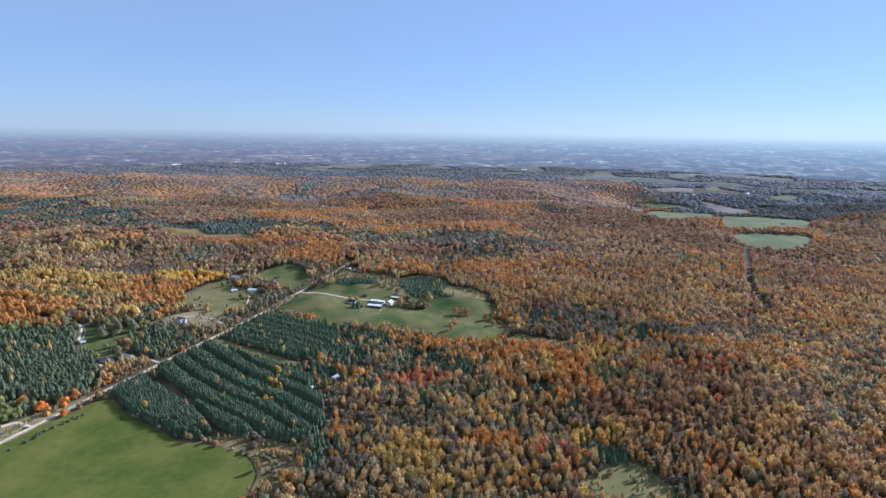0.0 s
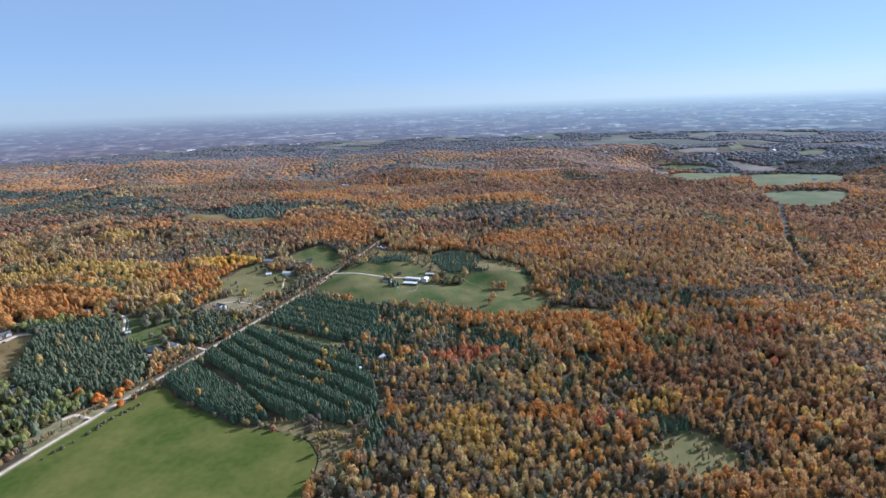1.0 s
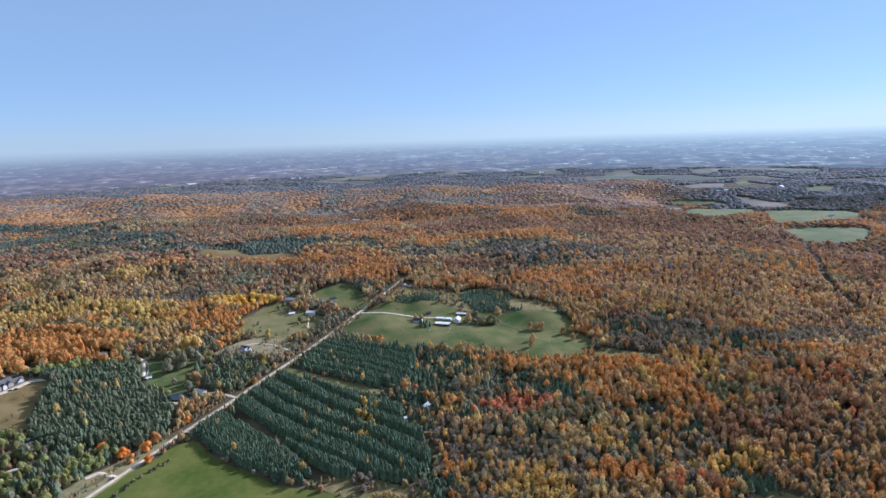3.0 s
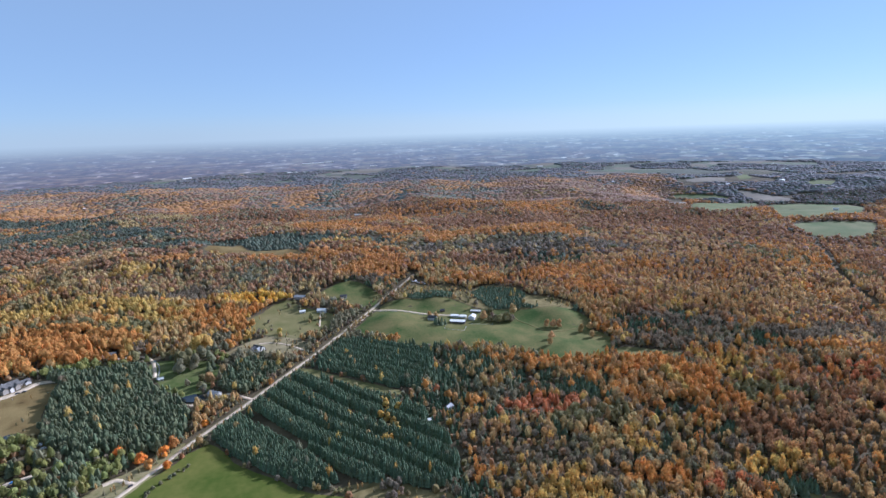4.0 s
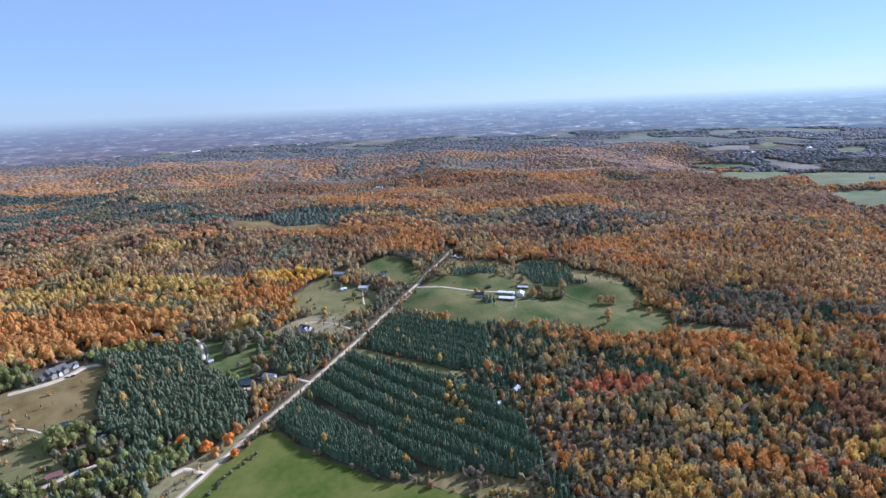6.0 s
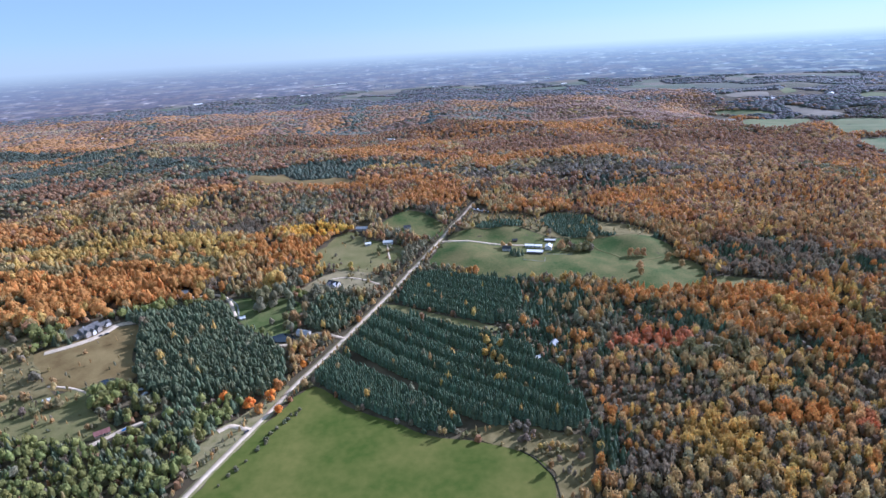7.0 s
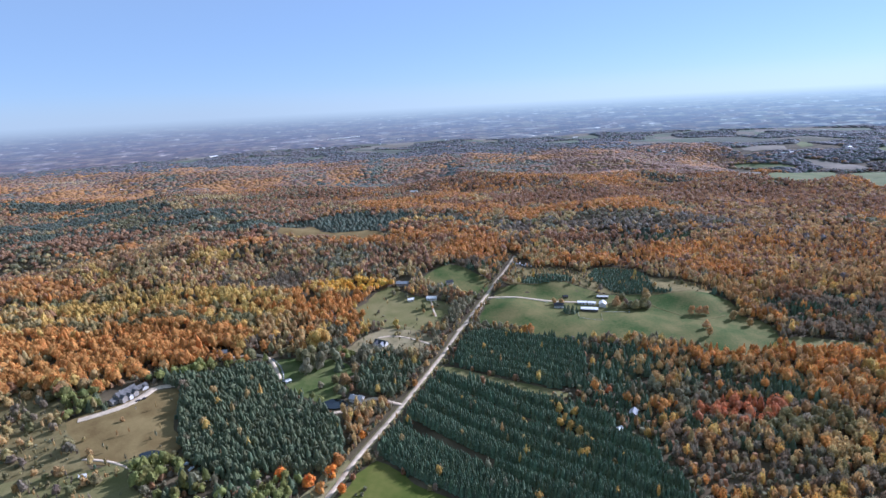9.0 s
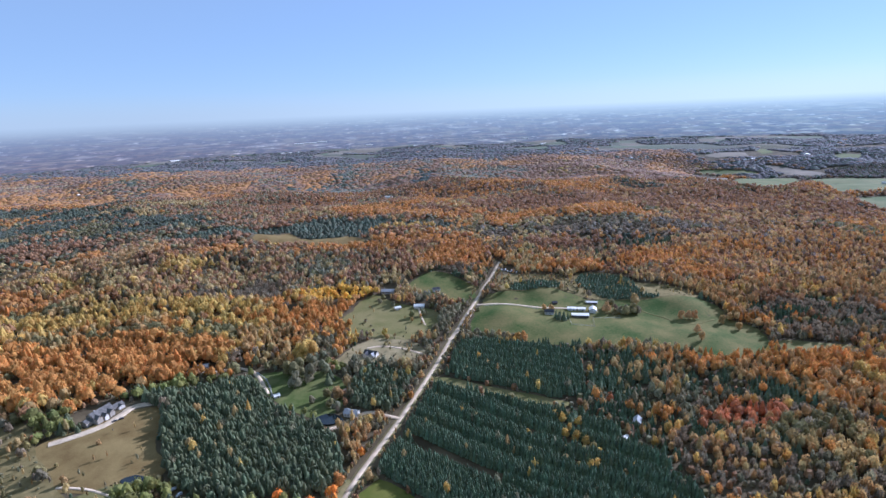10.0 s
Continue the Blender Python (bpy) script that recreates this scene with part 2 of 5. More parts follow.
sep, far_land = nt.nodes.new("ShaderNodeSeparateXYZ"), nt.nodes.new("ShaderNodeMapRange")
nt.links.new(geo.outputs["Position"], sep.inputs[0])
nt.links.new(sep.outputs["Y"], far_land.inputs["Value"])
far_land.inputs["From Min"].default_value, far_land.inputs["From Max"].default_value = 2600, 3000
nt.links.new(n1.outputs[0], litter.inputs[0])
sepc = nt.nodes.new("ShaderNodeSeparateColor")
nt.links.new(vor.outputs["Color"], sepc.inputs[0])
nt.links.new(sepc.outputs[0], crops.inputs[0])
mix.data_type = "RGBA"
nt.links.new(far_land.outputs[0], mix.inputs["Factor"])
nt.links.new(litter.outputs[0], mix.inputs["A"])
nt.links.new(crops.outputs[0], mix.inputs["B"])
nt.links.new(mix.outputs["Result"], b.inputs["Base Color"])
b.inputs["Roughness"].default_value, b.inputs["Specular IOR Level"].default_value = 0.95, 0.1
# slight blue sheen on the soil as a stand-in for haze
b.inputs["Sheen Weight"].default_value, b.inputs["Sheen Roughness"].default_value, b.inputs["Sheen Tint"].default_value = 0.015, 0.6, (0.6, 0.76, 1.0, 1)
bp = nt.nodes.new("ShaderNodeBump")
bp.inputs["Distance"].default_value = 0.4
nt.links.new(n2.outputs[0], bp.inputs["Height"])
nt.links.new(bp.outputs[0], b.inputs["Normal"])

# painted backdrop at the rim of the land: glowing fields and woods with haze in the colour, that pale towards the
# horizon, brighter on the sun's side
HAZE, nt, b = plain("painted_haze_distance")
nt.nodes.remove(b)


def graph(kind, **values):
    node = nt.nodes.new("ShaderNode" + kind)
    for key, value in values.items():
        node.inputs[key.replace("_", " ")].default_value = value
    return node


def ramp_of(stops, constant=False):
    node = graph("ValToRGB")
    if constant:
        node.color_ramp.interpolation = "CONSTANT"
    for k, (pos, c) in enumerate(stops):
        el = node.color_ramp.elements[k] if k < 2 else node.color_ramp.elements.new(pos)
        el.position, el.color = pos, (*c, 1)
    return node


def blend(factor, a, b, how="MIX"):
    node = nt.nodes.new("ShaderNodeMix")
    node.data_type, node.blend_type = "RGBA", how
    for key, value in (("Factor", factor), ("A", a), ("B", b)):
        nt.links.new(value, node.inputs[key])
    return node.outputs["Result"]


geo, sep = graph("NewGeometry"), graph("SeparateXYZ")
nt.links.new(geo.outputs["Position"], sep.inputs[0])
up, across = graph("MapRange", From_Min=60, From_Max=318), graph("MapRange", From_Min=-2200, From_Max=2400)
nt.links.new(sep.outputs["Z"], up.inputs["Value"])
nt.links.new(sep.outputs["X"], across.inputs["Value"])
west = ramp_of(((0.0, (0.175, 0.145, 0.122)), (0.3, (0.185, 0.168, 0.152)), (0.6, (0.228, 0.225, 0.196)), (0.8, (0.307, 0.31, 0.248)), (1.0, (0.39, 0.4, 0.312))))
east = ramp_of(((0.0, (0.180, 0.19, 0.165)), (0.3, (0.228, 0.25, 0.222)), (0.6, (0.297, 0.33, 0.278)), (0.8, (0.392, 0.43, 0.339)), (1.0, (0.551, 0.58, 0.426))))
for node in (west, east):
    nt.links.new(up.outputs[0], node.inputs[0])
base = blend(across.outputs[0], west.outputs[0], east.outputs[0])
layers = []
for size, tall, stops in ((110, 9, ((0.0, (0.86, 0.88, 0.92)), (0.5, (1.0, 0.93, 0.9)), (0.68, (1.12, 1.12, 1.0)), (0.82, (1.3, 1.22, 1.05)), (0.93, (1.55, 1.5, 1.35)))),
                          (34, 4, ((0.0, (0.82, 0.87, 0.92)), (0.35, (0.95, 0.95, 0.97)), (0.75, (1.08, 1.04, 1.0)), (0.9, (1.35, 1.3, 1.2)), (0.975, (2.1, 2.0, 1.85))))):
    mp, cells, one = graph("Mapping", Scale=(1 / size, 1 / size, 1 / tall)), graph("TexVoronoi", Scale=1.0), graph("SeparateColor")
    cells.distance = "MANHATTAN"
    nt.links.new(geo.outputs["Position"], mp.inputs[0])
    nt.links.new(mp.outputs[0], cells.inputs["Vector"])
    nt.links.new(cells.outputs["Color"], one.inputs[0])
    cover = ramp_of(stops, True)
    nt.links.new(one.outputs[0], cover.inputs[0])
    layers.append(cover.outputs[0])
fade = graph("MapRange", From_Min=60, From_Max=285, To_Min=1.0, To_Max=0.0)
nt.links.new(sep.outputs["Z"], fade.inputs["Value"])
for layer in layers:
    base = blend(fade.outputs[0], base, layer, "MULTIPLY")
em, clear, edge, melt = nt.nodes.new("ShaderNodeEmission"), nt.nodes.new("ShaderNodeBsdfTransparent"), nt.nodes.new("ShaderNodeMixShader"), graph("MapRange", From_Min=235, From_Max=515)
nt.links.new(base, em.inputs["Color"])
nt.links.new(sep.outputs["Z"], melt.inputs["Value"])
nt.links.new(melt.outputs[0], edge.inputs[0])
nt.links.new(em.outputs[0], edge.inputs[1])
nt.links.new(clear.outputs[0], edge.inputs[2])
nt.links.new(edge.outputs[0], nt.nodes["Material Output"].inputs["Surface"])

# ---- the land: one sheet to the rim, and the painted hazy distance behind it ----
RIM_X, RIM_Y, RIM_R = -170.0, 80.0, 4200.0
radii = np.concatenate([np.arange(0, 300, 60), np.arange(300, 1300, 13), 1300 + 2900 * np.linspace(0, 1, 70) ** 1.3])
spokes = 440
ang = np.linspace(0, 2 * math.pi, spokes, endpoint=False)
gx, gy = RIM_X + np.outer(radii, np.cos(ang)), RIM_Y + np.outer(radii, np.sin(ang))
idx = np.arange(len(radii) * spokes).reshape(len(radii), spokes)
a, b_, c, d = idx[:-1], idx[1:], np.roll(idx, -1, 1)[1:], np.roll(idx, -1, 1)[:-1]
tri = np.concatenate([np.stack([a, b_, c], -1).reshape(-1, 3), np.stack([a, c, d], -1).reshape(-1, 3)])
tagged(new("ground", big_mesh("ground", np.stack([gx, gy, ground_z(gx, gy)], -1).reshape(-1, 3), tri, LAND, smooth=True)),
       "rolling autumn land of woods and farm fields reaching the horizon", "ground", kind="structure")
# ring that glows with its painted haze and fades out above the horizon
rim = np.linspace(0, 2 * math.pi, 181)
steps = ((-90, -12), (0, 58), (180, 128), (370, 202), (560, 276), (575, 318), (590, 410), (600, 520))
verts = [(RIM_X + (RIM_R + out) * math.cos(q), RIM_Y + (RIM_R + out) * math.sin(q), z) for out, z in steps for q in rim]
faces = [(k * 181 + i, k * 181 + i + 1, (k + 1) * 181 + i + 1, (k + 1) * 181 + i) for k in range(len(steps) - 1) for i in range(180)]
tagged(new("backdrop", mesh_from("backdrop", verts, faces, HAZE)), "glowing backdrop painted with blue haze over distant fields and woods at the horizon", "backdrop", kind="structure")


# ---- fields, roads and drives ----
def sheet(name, pts, material, label, category, lift=0.3, step=5.0, kind="structure", soft=True):
    """A draped field surface inside a rounded outline."""
    line = rounded(pts) if soft else pts
    ys = [p[1] for p in line]
    y0, y1 = min(ys) + 0.05, max(ys) - 0.05
    rows, n = max(3, int((y1 - y0) / step)), 0
    span = max(p[0] for p in line) - min(p[0] for p in line)
    n = max(4, int(span / step))
    verts, faces = [], []
    for r in range(rows + 1):
        y = y0 + (y1 - y0) * r / rows
        cut = [p[0] + (q[0] - p[0]) * (y - p[1]) / (q[1] - p[1]) for p, q in zip(line, line[1:] + line[:1]) if (p[1] > y) != (q[1] > y)]
        wob = 1.6 * math.sin(y / 7.0) + 1.1 * math.sin(y / 3.1 + 1)
        xa, xb = min(cut) + wob, max(cut) - wob * 0.8
        for k in range(n + 1):
            x = xa + (xb - xa) * k / n
            verts.append((x, y, gz(x, y) + lift))
    for r in range(rows):
        for k in range(n):
            i = r * (n + 1) + k
            faces.append((i, i + 1, i + n + 2, i + n + 1))
    return tagged(new(name, mesh_from(name, verts, faces, material, True)), label, category, kind=kind)


def ribbon(name, pts, width, material, label, category, lift=0.45, kind="structure"):
    """A road or drive: a cambered strip with a skirt down into the land."""
    line = rounded(pts, False, 10)
    verts, faces = [], []
    for i, (x, y) in enumerate(line):
        p, q = line[max(i - 1, 0)], line[min(i + 1, len(line) - 1)]
        dx, dy = q[0] - p[0], q[1] - p[1]
        ln = math.hypot(dx, dy)
        nx, ny = -dy / ln, dx / ln
        w = width / 2 * (1 + 0.06 * math.sin(i * 1.7))
        for s, h in ((-1.12, -0.6), (-1, 0), (0, 0.12), (1, 0), (1.12, -0.6)):
            verts.append((x + nx * w * s, y + ny * w * s, gz(x, y) + lift + h))
    for i in range(len(line) - 1):
        for k in range(4):
            j = i * 5 + k
            faces.append((j, j + 5, j + 6, j + 1))
    return tagged(new(name, mesh_from(name, verts, faces, material, True)), label, category, kind=kind)


ROAD = [(-475, 372), (-441, 462), (-411, 540), (-396, 583), (-360, 664), (-324, 757), (-294, 846), (-240, 974), (-217, 1030), (-190, 1098)]
HAY_FIELD = [(-452, 395), (-437, 462), (-412, 520), (-387, 568), (-372, 574), (-340, 545), (-298, 521), (-266, 501), (-243, 493), (-229, 491), (-215, 486), (-197, 479), (-184, 472), (-172, 461), (-166, 446), (-165, 420), (-180, 360), (-300, 320), (-440, 330)]
SCRUB_STRIP = [(-233, 497), (-219, 507), (-187, 508), (-168, 500), (-148, 490), (-130, 486), (-134, 454), (-145, 420), (-166, 420), (-165, 444), (-172, 463), (-184, 473), (-197, 479), (-215, 486)]
DITCH = [(-188, 475), (-178, 466), (-171, 455), (-166, 445), (-165, 428), (-166, 410)]
PASTURE_P = [(-270, 864), (-246, 930), (-228, 964), (-205, 961), (-185, 974), (-122, 962), (-91, 947), (-74, 930), (-52, 930), (-15, 916), (31, 908), (70, 908), (92, 890), (88, 850), (105, 812), (90, 765), (69, 740), (34, 733), (1, 745), (-20, 768), (-53, 779), (-94, 784), (-148, 792), (-199, 810), (-248, 842)]
SCRUB_HILL = [(-224, 981), (-211, 1015), (-193, 1046), (-139, 1052), (-98, 1040), (-85, 1013), (-80, 967), (-74, 937), (-89, 949), (-121, 964), (-185, 976), (-204, 964)]
SCRUB_RIGHT = [(-85, 1010), (-62, 1045), (-12, 1035), (17, 990), (52, 978), (80, 942), (74, 910), (31, 907), (-15, 915), (-55, 932), (-74, 937), (-80, 967)]
MEADOW_P = [(-455, 895), (-438, 930), (-420, 975), (-400, 985), (-372, 955), (-312, 925), (-312, 880), (-330, 850), (-375, 845), (-440, 870)]
UP_GREEN = [(-352, 1000), (-335, 1035), (-300, 1056), (-252, 1010), (-246, 975), (-268, 940), (-300, 960)]
PILE_CLEAR = [(-440, 780), (-430, 815), (-385, 860), (-345, 835), (-330, 800), (-340, 770), (-380, 775)]
LAWN_P = [(-530, 762), (-490, 772), (-447, 765), (-425, 735), (-425, 690), (-440, 668), (-478, 690), (-500, 712), (-520, 735)]
BROWN_P = [(-700, 640), (-672, 662), (-619, 700), (-598, 680), (-592, 640), (-566, 600), (-590, 575), (-650, 580), (-700, 600)]
STRIP_P = [(-328, 740), (-300, 732), (-261, 711), (-225, 694), (-188, 677), (-182, 668), (-214, 672), (-261, 695), (-321, 726)]
HILL_FIELD = [(-668, 1280), (-642, 1348), (-600, 1345), (-580, 1292), (-540, 1276), (-470, 1264), (-434, 1212), (-483, 1194), (-558, 1232), (-620, 1254)]
CLEARING = [(120, 425), (140, 455), (173, 472), (200, 450), (205, 425), (160, 405)]
GLADE = [(92, 745), (110, 775), (150, 762), (185, 745), (165, 722), (120, 730)]
LANE = [(770, 1372), (761, 1355), (659, 1162), (592, 1024), (559, 937), (548, 880)]
EAST_GREEN = [(660, 1790), (716, 1904), (946, 2150), (986, 1993), (908, 1852), (736, 1691), (656, 1729)]
EAST_FIELD = [(986, 1925), (1126, 2036), (1180, 1937), (1262, 1927), (1267, 1861), (1101, 1654), (953, 1592), (875, 1612), (843, 1585), (842, 1619), (885, 1732)]
EAST_LOW = [(803, 1514), (864, 1558), (968, 1510), (1009, 1480), (909, 1360), (828, 1352), (792, 1363), (770, 1388), (765, 1412)]
EAST_STRIP = [(848, 2405), (881, 2415), (951, 2347), (1035, 2268), (1003, 2247), (924, 2278), (867, 2342)]
EAST_TAN = [(660, 2051), (742, 2205), (800, 2230), (723, 1950), (680, 1891), (640, 1924)]
EAST_FALLOW = [(1095, 2342), (1147, 2312), (1188, 2212), (1182, 2074), (1132, 2060), (1078, 2091), (1086, 2185)]
EAST_PALE = [(1263, 2675), (1344, 2765), (1360, 2714), (1268, 2540), (1213, 2531)]
EAST_DRY = [(1025, 2670), (1152, 2750), (1188, 2616), (1108, 2461), (1007, 2524)]
EAST_FAR = [(1393, 2360), (1463, 2377), (1491, 2309), (1436, 2257), (1368, 2276)]
VERGE_P = [(-462, 490), (-432, 540), (-415, 570), (-402, 575), (-420, 520), (-446, 458)]
LOW_MEADOW = [(-720, 555), (-640, 568), (-604, 584), (-590, 568), (-588, 553), (-562, 532), (-544, 516), (-560, 503), (-613, 505), (-700, 520)]
SMALL_POND = [(-599, 588), (-589, 594), (-573, 588), (-571, 583), (-588, 581)]
WEST_SCRUB = [(-800, 715), (-720, 668), (-702, 640), (-640, 576), (-612, 556), (-640, 538), (-740, 552), (-810, 640)]
POND_P = [(-448, 670), (-438, 678), (-426, 675), (-419, 664), (-430, 658), (-444, 661)]

sheet("hay_field", HAY_FIELD, HAY, "bright green mown hay field beside the conifer plantation", "field")
sheet("scrub_strip", SCRUB_STRIP, WEEDS, "dry brown scrub strip at the field's edge", "scrub", lift=0.42)
ribbon("drainage_ditch", DITCH, 1.5, DITCH_SOIL, "narrow dark ditch between the hay field and the scrub", "ditch", lift=0.6)
sheet("pasture", PASTURE_P, PASTURE, "rolling green pasture round the white farm buildings", "pasture")
sheet("scrub_hill", SCRUB_HILL, WEEDS, "brown scrubby hilltop above the pasture", "scrub", lift=0.42)
sheet("scrub_bank", SCRUB_RIGHT, WEEDS, "tan scrubby bank behind the pasture", "scrub", lift=0.42)
sheet("meadow", MEADOW_P, MEADOW, "dry olive meadow below two houses", "meadow")
sheet("upper_pasture", UP_GREEN, PASTURE, "small green pasture beside the gravel road", "pasture")
sheet("bare_clearing", PILE_CLEAR, SCRUB, "bare tan clearing round a gabled house", "clearing")
sheet("lawn", LAWN_P, LAWN, "shaded green lawn with scattered trees", "lawn")
sheet("stubble_field", BROWN_P, STUBBLE, "brown dry field below the large villa", "field")
sheet("west_scrub", WEST_SCRUB, WEEDS, "rough scrubland with bushes below the villa", "scrub", lift=0.36)
sheet("low_meadow", LOW_MEADOW, MEADOW, "rough olive meadow beside broad green trees", "meadow", lift=0.55)
sheet("ride", STRIP_P, MEADOW, "grassy ride between two blocks of conifers", "meadow")
sheet("hilltop_field", HILL_FIELD, STUBBLE, "tan hilltop field ringed by pines", "field")
sheet("swamp_clearing", CLEARING, MEADOW, "pale marshy clearing in the autumn woods", "clearing")
sheet("glade", GLADE, MEADOW, "small grassy glade among orange trees", "clearing")
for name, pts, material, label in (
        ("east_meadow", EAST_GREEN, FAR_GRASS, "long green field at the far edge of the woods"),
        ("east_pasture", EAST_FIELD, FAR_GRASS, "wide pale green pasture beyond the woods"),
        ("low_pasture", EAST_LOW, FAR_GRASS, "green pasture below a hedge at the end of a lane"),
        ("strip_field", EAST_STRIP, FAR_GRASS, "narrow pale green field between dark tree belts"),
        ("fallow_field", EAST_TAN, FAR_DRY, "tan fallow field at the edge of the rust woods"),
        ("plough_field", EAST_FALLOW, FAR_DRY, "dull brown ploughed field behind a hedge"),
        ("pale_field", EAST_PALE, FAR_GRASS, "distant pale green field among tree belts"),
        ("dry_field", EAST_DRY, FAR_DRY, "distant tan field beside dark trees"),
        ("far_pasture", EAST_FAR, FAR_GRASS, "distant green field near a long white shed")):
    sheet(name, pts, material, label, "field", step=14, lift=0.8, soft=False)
sheet("verge", VERGE_P, VERGE, "dry grass verge beside the road", "verge", lift=0.36)
for outline, label in ((POND_P, "small dark still pond beside a white house"), (SMALL_POND, "tiny dark pond at the edge of a brown field")):
    line = rounded(outline)
    level = max(gz(x, y) for x, y in line) + 0.75
    verts = [(x, y, level) for x, y in line] + [(x, y, level - 2.5) for x, y in line]
    n = len(line)
    faces = [tuple(range(n))] + [(k, n + k, n + (k + 1) % n, (k + 1) % n) for k in range(n)]
    tagged(new("pond", mesh_from("pond", verts, faces, WATER)), label, "water", kind="structure")

ribbon("road_verge", ROAD, 8.5, VERGE, "strips of dry grass along both sides of the road", "verge", 0.3)
ribbon("road", ROAD, 4.6, GRAVEL, "pale straight country road through woods and fields", "road", 0.5)
DRIVES = [
    ("farm_drive", [(-250, 936), (-218, 931), (-161, 914), (-125, 908), (-98, 904)], 4.2, "pale gravel drive to the white barns"),
    ("field_track", [(-300, 838), (-278, 872), (-256, 920)], 3.0, "worn track beside the road"),
    ("villa_drive", [(-690, 642), (-670, 653), (-653, 667), (-644, 684), (-638, 699), (-615, 708), (-585, 716)], 8.0, "curved concrete drive of the large villa"),
    ("lawn_drive", [(-610, 772), (-579, 773), (-553, 779), (-530, 764), (-507, 722)], 4.5, "pale drive curving round the lawn"),
    ("house_drive", [(-362, 661), (-376, 668), (-394, 676), (-408, 668)], 4.5, "short drive to the white house"),
    ("pond_drive", [(-446, 657), (-432, 652), (-420, 656)], 4.0, "pale gravel edge of the pond"),
    ("yard_drive", [(-422, 514), (-432, 517), (-442, 519), (-450, 512)], 5.0, "pale entrance drive off the road"),
    ("low_drive", [(-556, 498), (-545, 509), (-533, 519), (-514, 531)], 5.0, "curved gravel drive among olive trees"),
    ("scrub_track", [(-650, 585), (-635, 583), (-618, 579), (-595, 569)], 2.6, "pale track across rough scrub"),
    ("cottage_path", [(-337, 934), (-334, 910), (-329, 884)], 2.6, "narrow path from a cottage across the meadow"),
    ("pasture_track", [(-23, 897), (-15, 879), (1, 861), (12, 846), (30, 836), (66, 848)], 1.7, "faint worn track across the pasture"),
    ("clearing_track", [(-405, 822), (-385, 826), (-360, 818), (-335, 800)], 3.2, "sandy track across the clearing"),
]
for name, pts, width, label in DRIVES:
    ribbon(name, pts, width, MEADOW if name == "pasture_track" else GRAVEL, label, "drive", 0.62)

# ---- buildings ----
def gable_shell(w, d, h, rh):
    """Walls of a gabled building: w along the ridge (x), d across (y), 0.25 m thick."""
    bm = bmesh.new()
    ring = [(-d / 2, -1.5), (d / 2, -1.5), (d / 2, h), (0, h + rh), (-d / 2, h)]
    ends = [[bm.verts.new((sx * w / 2, y, z)) for y, z in ring] for sx in (-1, 1)]
    bm.faces.new(ends[0][::-1])
    bm.faces.new(ends[1])
    for k in range(5):
        bm.faces.new((ends[0][k], ends[0][(k + 1) % 5], ends[1][(k + 1) % 5], ends[1][k]))
    bmesh.ops.recalc_face_normals(bm, faces=bm.faces[:])
    return bm


def roof_slab(w, d, h, rh, side, over=0.5, thick=0.22):
    """One slope of a gabled roof, overhanging eaves and gables."""
    run = d / 2 + over
    slope = rh / (d / 2)
    bm = bmesh.new()
    pts = []
    for lift in (0.03, 0.03 + thick):
        for x in (-w / 2 - over, w / 2 + over):
            pts.append((x, 0, h + rh + lift))
            pts.append((x, side * run, h + rh - slope * run + lift))
    v = [bm.verts.new(p) for p in pts]
    for f in ((0, 1, 3, 2), (4, 6, 7, 5), (0, 2, 6, 4), (1, 5, 7, 3), (0, 4, 5, 1), (2, 3, 7, 6)):
        bm.faces.new([v[i] for i in f])
    bmesh.ops.recalc_face_normals(bm, faces=bm.faces[:])
    return bm


def wing(parent, w, d, h, rh, wall, roof, windows=2, door=True, chimney=False, m=None):
    """A gabled wing with walls, two roof slopes, windows, a door and a chimney as parts."""
    m = m or Matrix()
    part("wall", baked(gable_shell(w, d, h, rh), "wall", wall), parent, m=m)
    for side in (-1, 1):
        part("roof", baked(roof_slab(w, d, h, rh, side), "roof", roof), parent, m=m)
    for side in (-1, 1):
        for k in range(windows):
            x = w * ((k + 0.5) / windows - 0.5) * 0.86
            y = side * (d / 2)
            win = part("window", baked(box(x - 0.62, x + 0.62, y - 0.05, y + 0.05, h * 0.36, h * 0.36 + 1.35), "window", WHITE_WALL), parent, m=m)
            part("pane", baked(box(x - 0.5, x + 0.5, y - 0.07, y + 0.07, h * 0.36 + 0.12, h * 0.36 + 1.23), "pane", GLASS_DARK), win)
    if door:
        part("door", baked(box(w * 0.1, w * 0.1 + 1.1, -d / 2 - 0.06, -d / 2 + 0.02, 0, 2.1), "door", DARK_WOOD), parent, m=m)
    if chimney:
        part("chimney", baked(box(-w * 0.28, -w * 0.28 + 0.8, -0.4, 0.4, h + rh * 0.4, h + rh + 1.1, 0.04), "chimney", STONE), parent, m=m)


def building(name, x, y, turn, size, wall, roof, label, category="house", **extra):
    ob = tagged(thing(name, x, y, turn), label, category)
    wing(ob, *size, wall, roof, **extra)
    return ob


# farm in the pasture
building("barn", -112, 876, -14, (23, 9, 3.6, 0.9), DARK_WOOD, WHITE_METAL, "long low dark barn with a bright white metal roof", "barn", windows=5)
building("barn", -116, 902, -14, (12.5, 7, 3.2, 0.5), WHITE_WALL, WHITE_METAL, "white-roofed shed behind the long barn", "barn", windows=2)
building("barn", -103, 899, -14, (10.5, 7, 3.2, 0.5), WHITE_WALL, WHITE_METAL, "short white-roofed shed beside the gravel yard", "barn", windows=2)
building("barn", -89, 892, 72, (12, 9.5, 4.6, 2.8), WHITE_WALL, WHITE_METAL, "tall white gabled barn at the yard's end", "barn", windows=3)
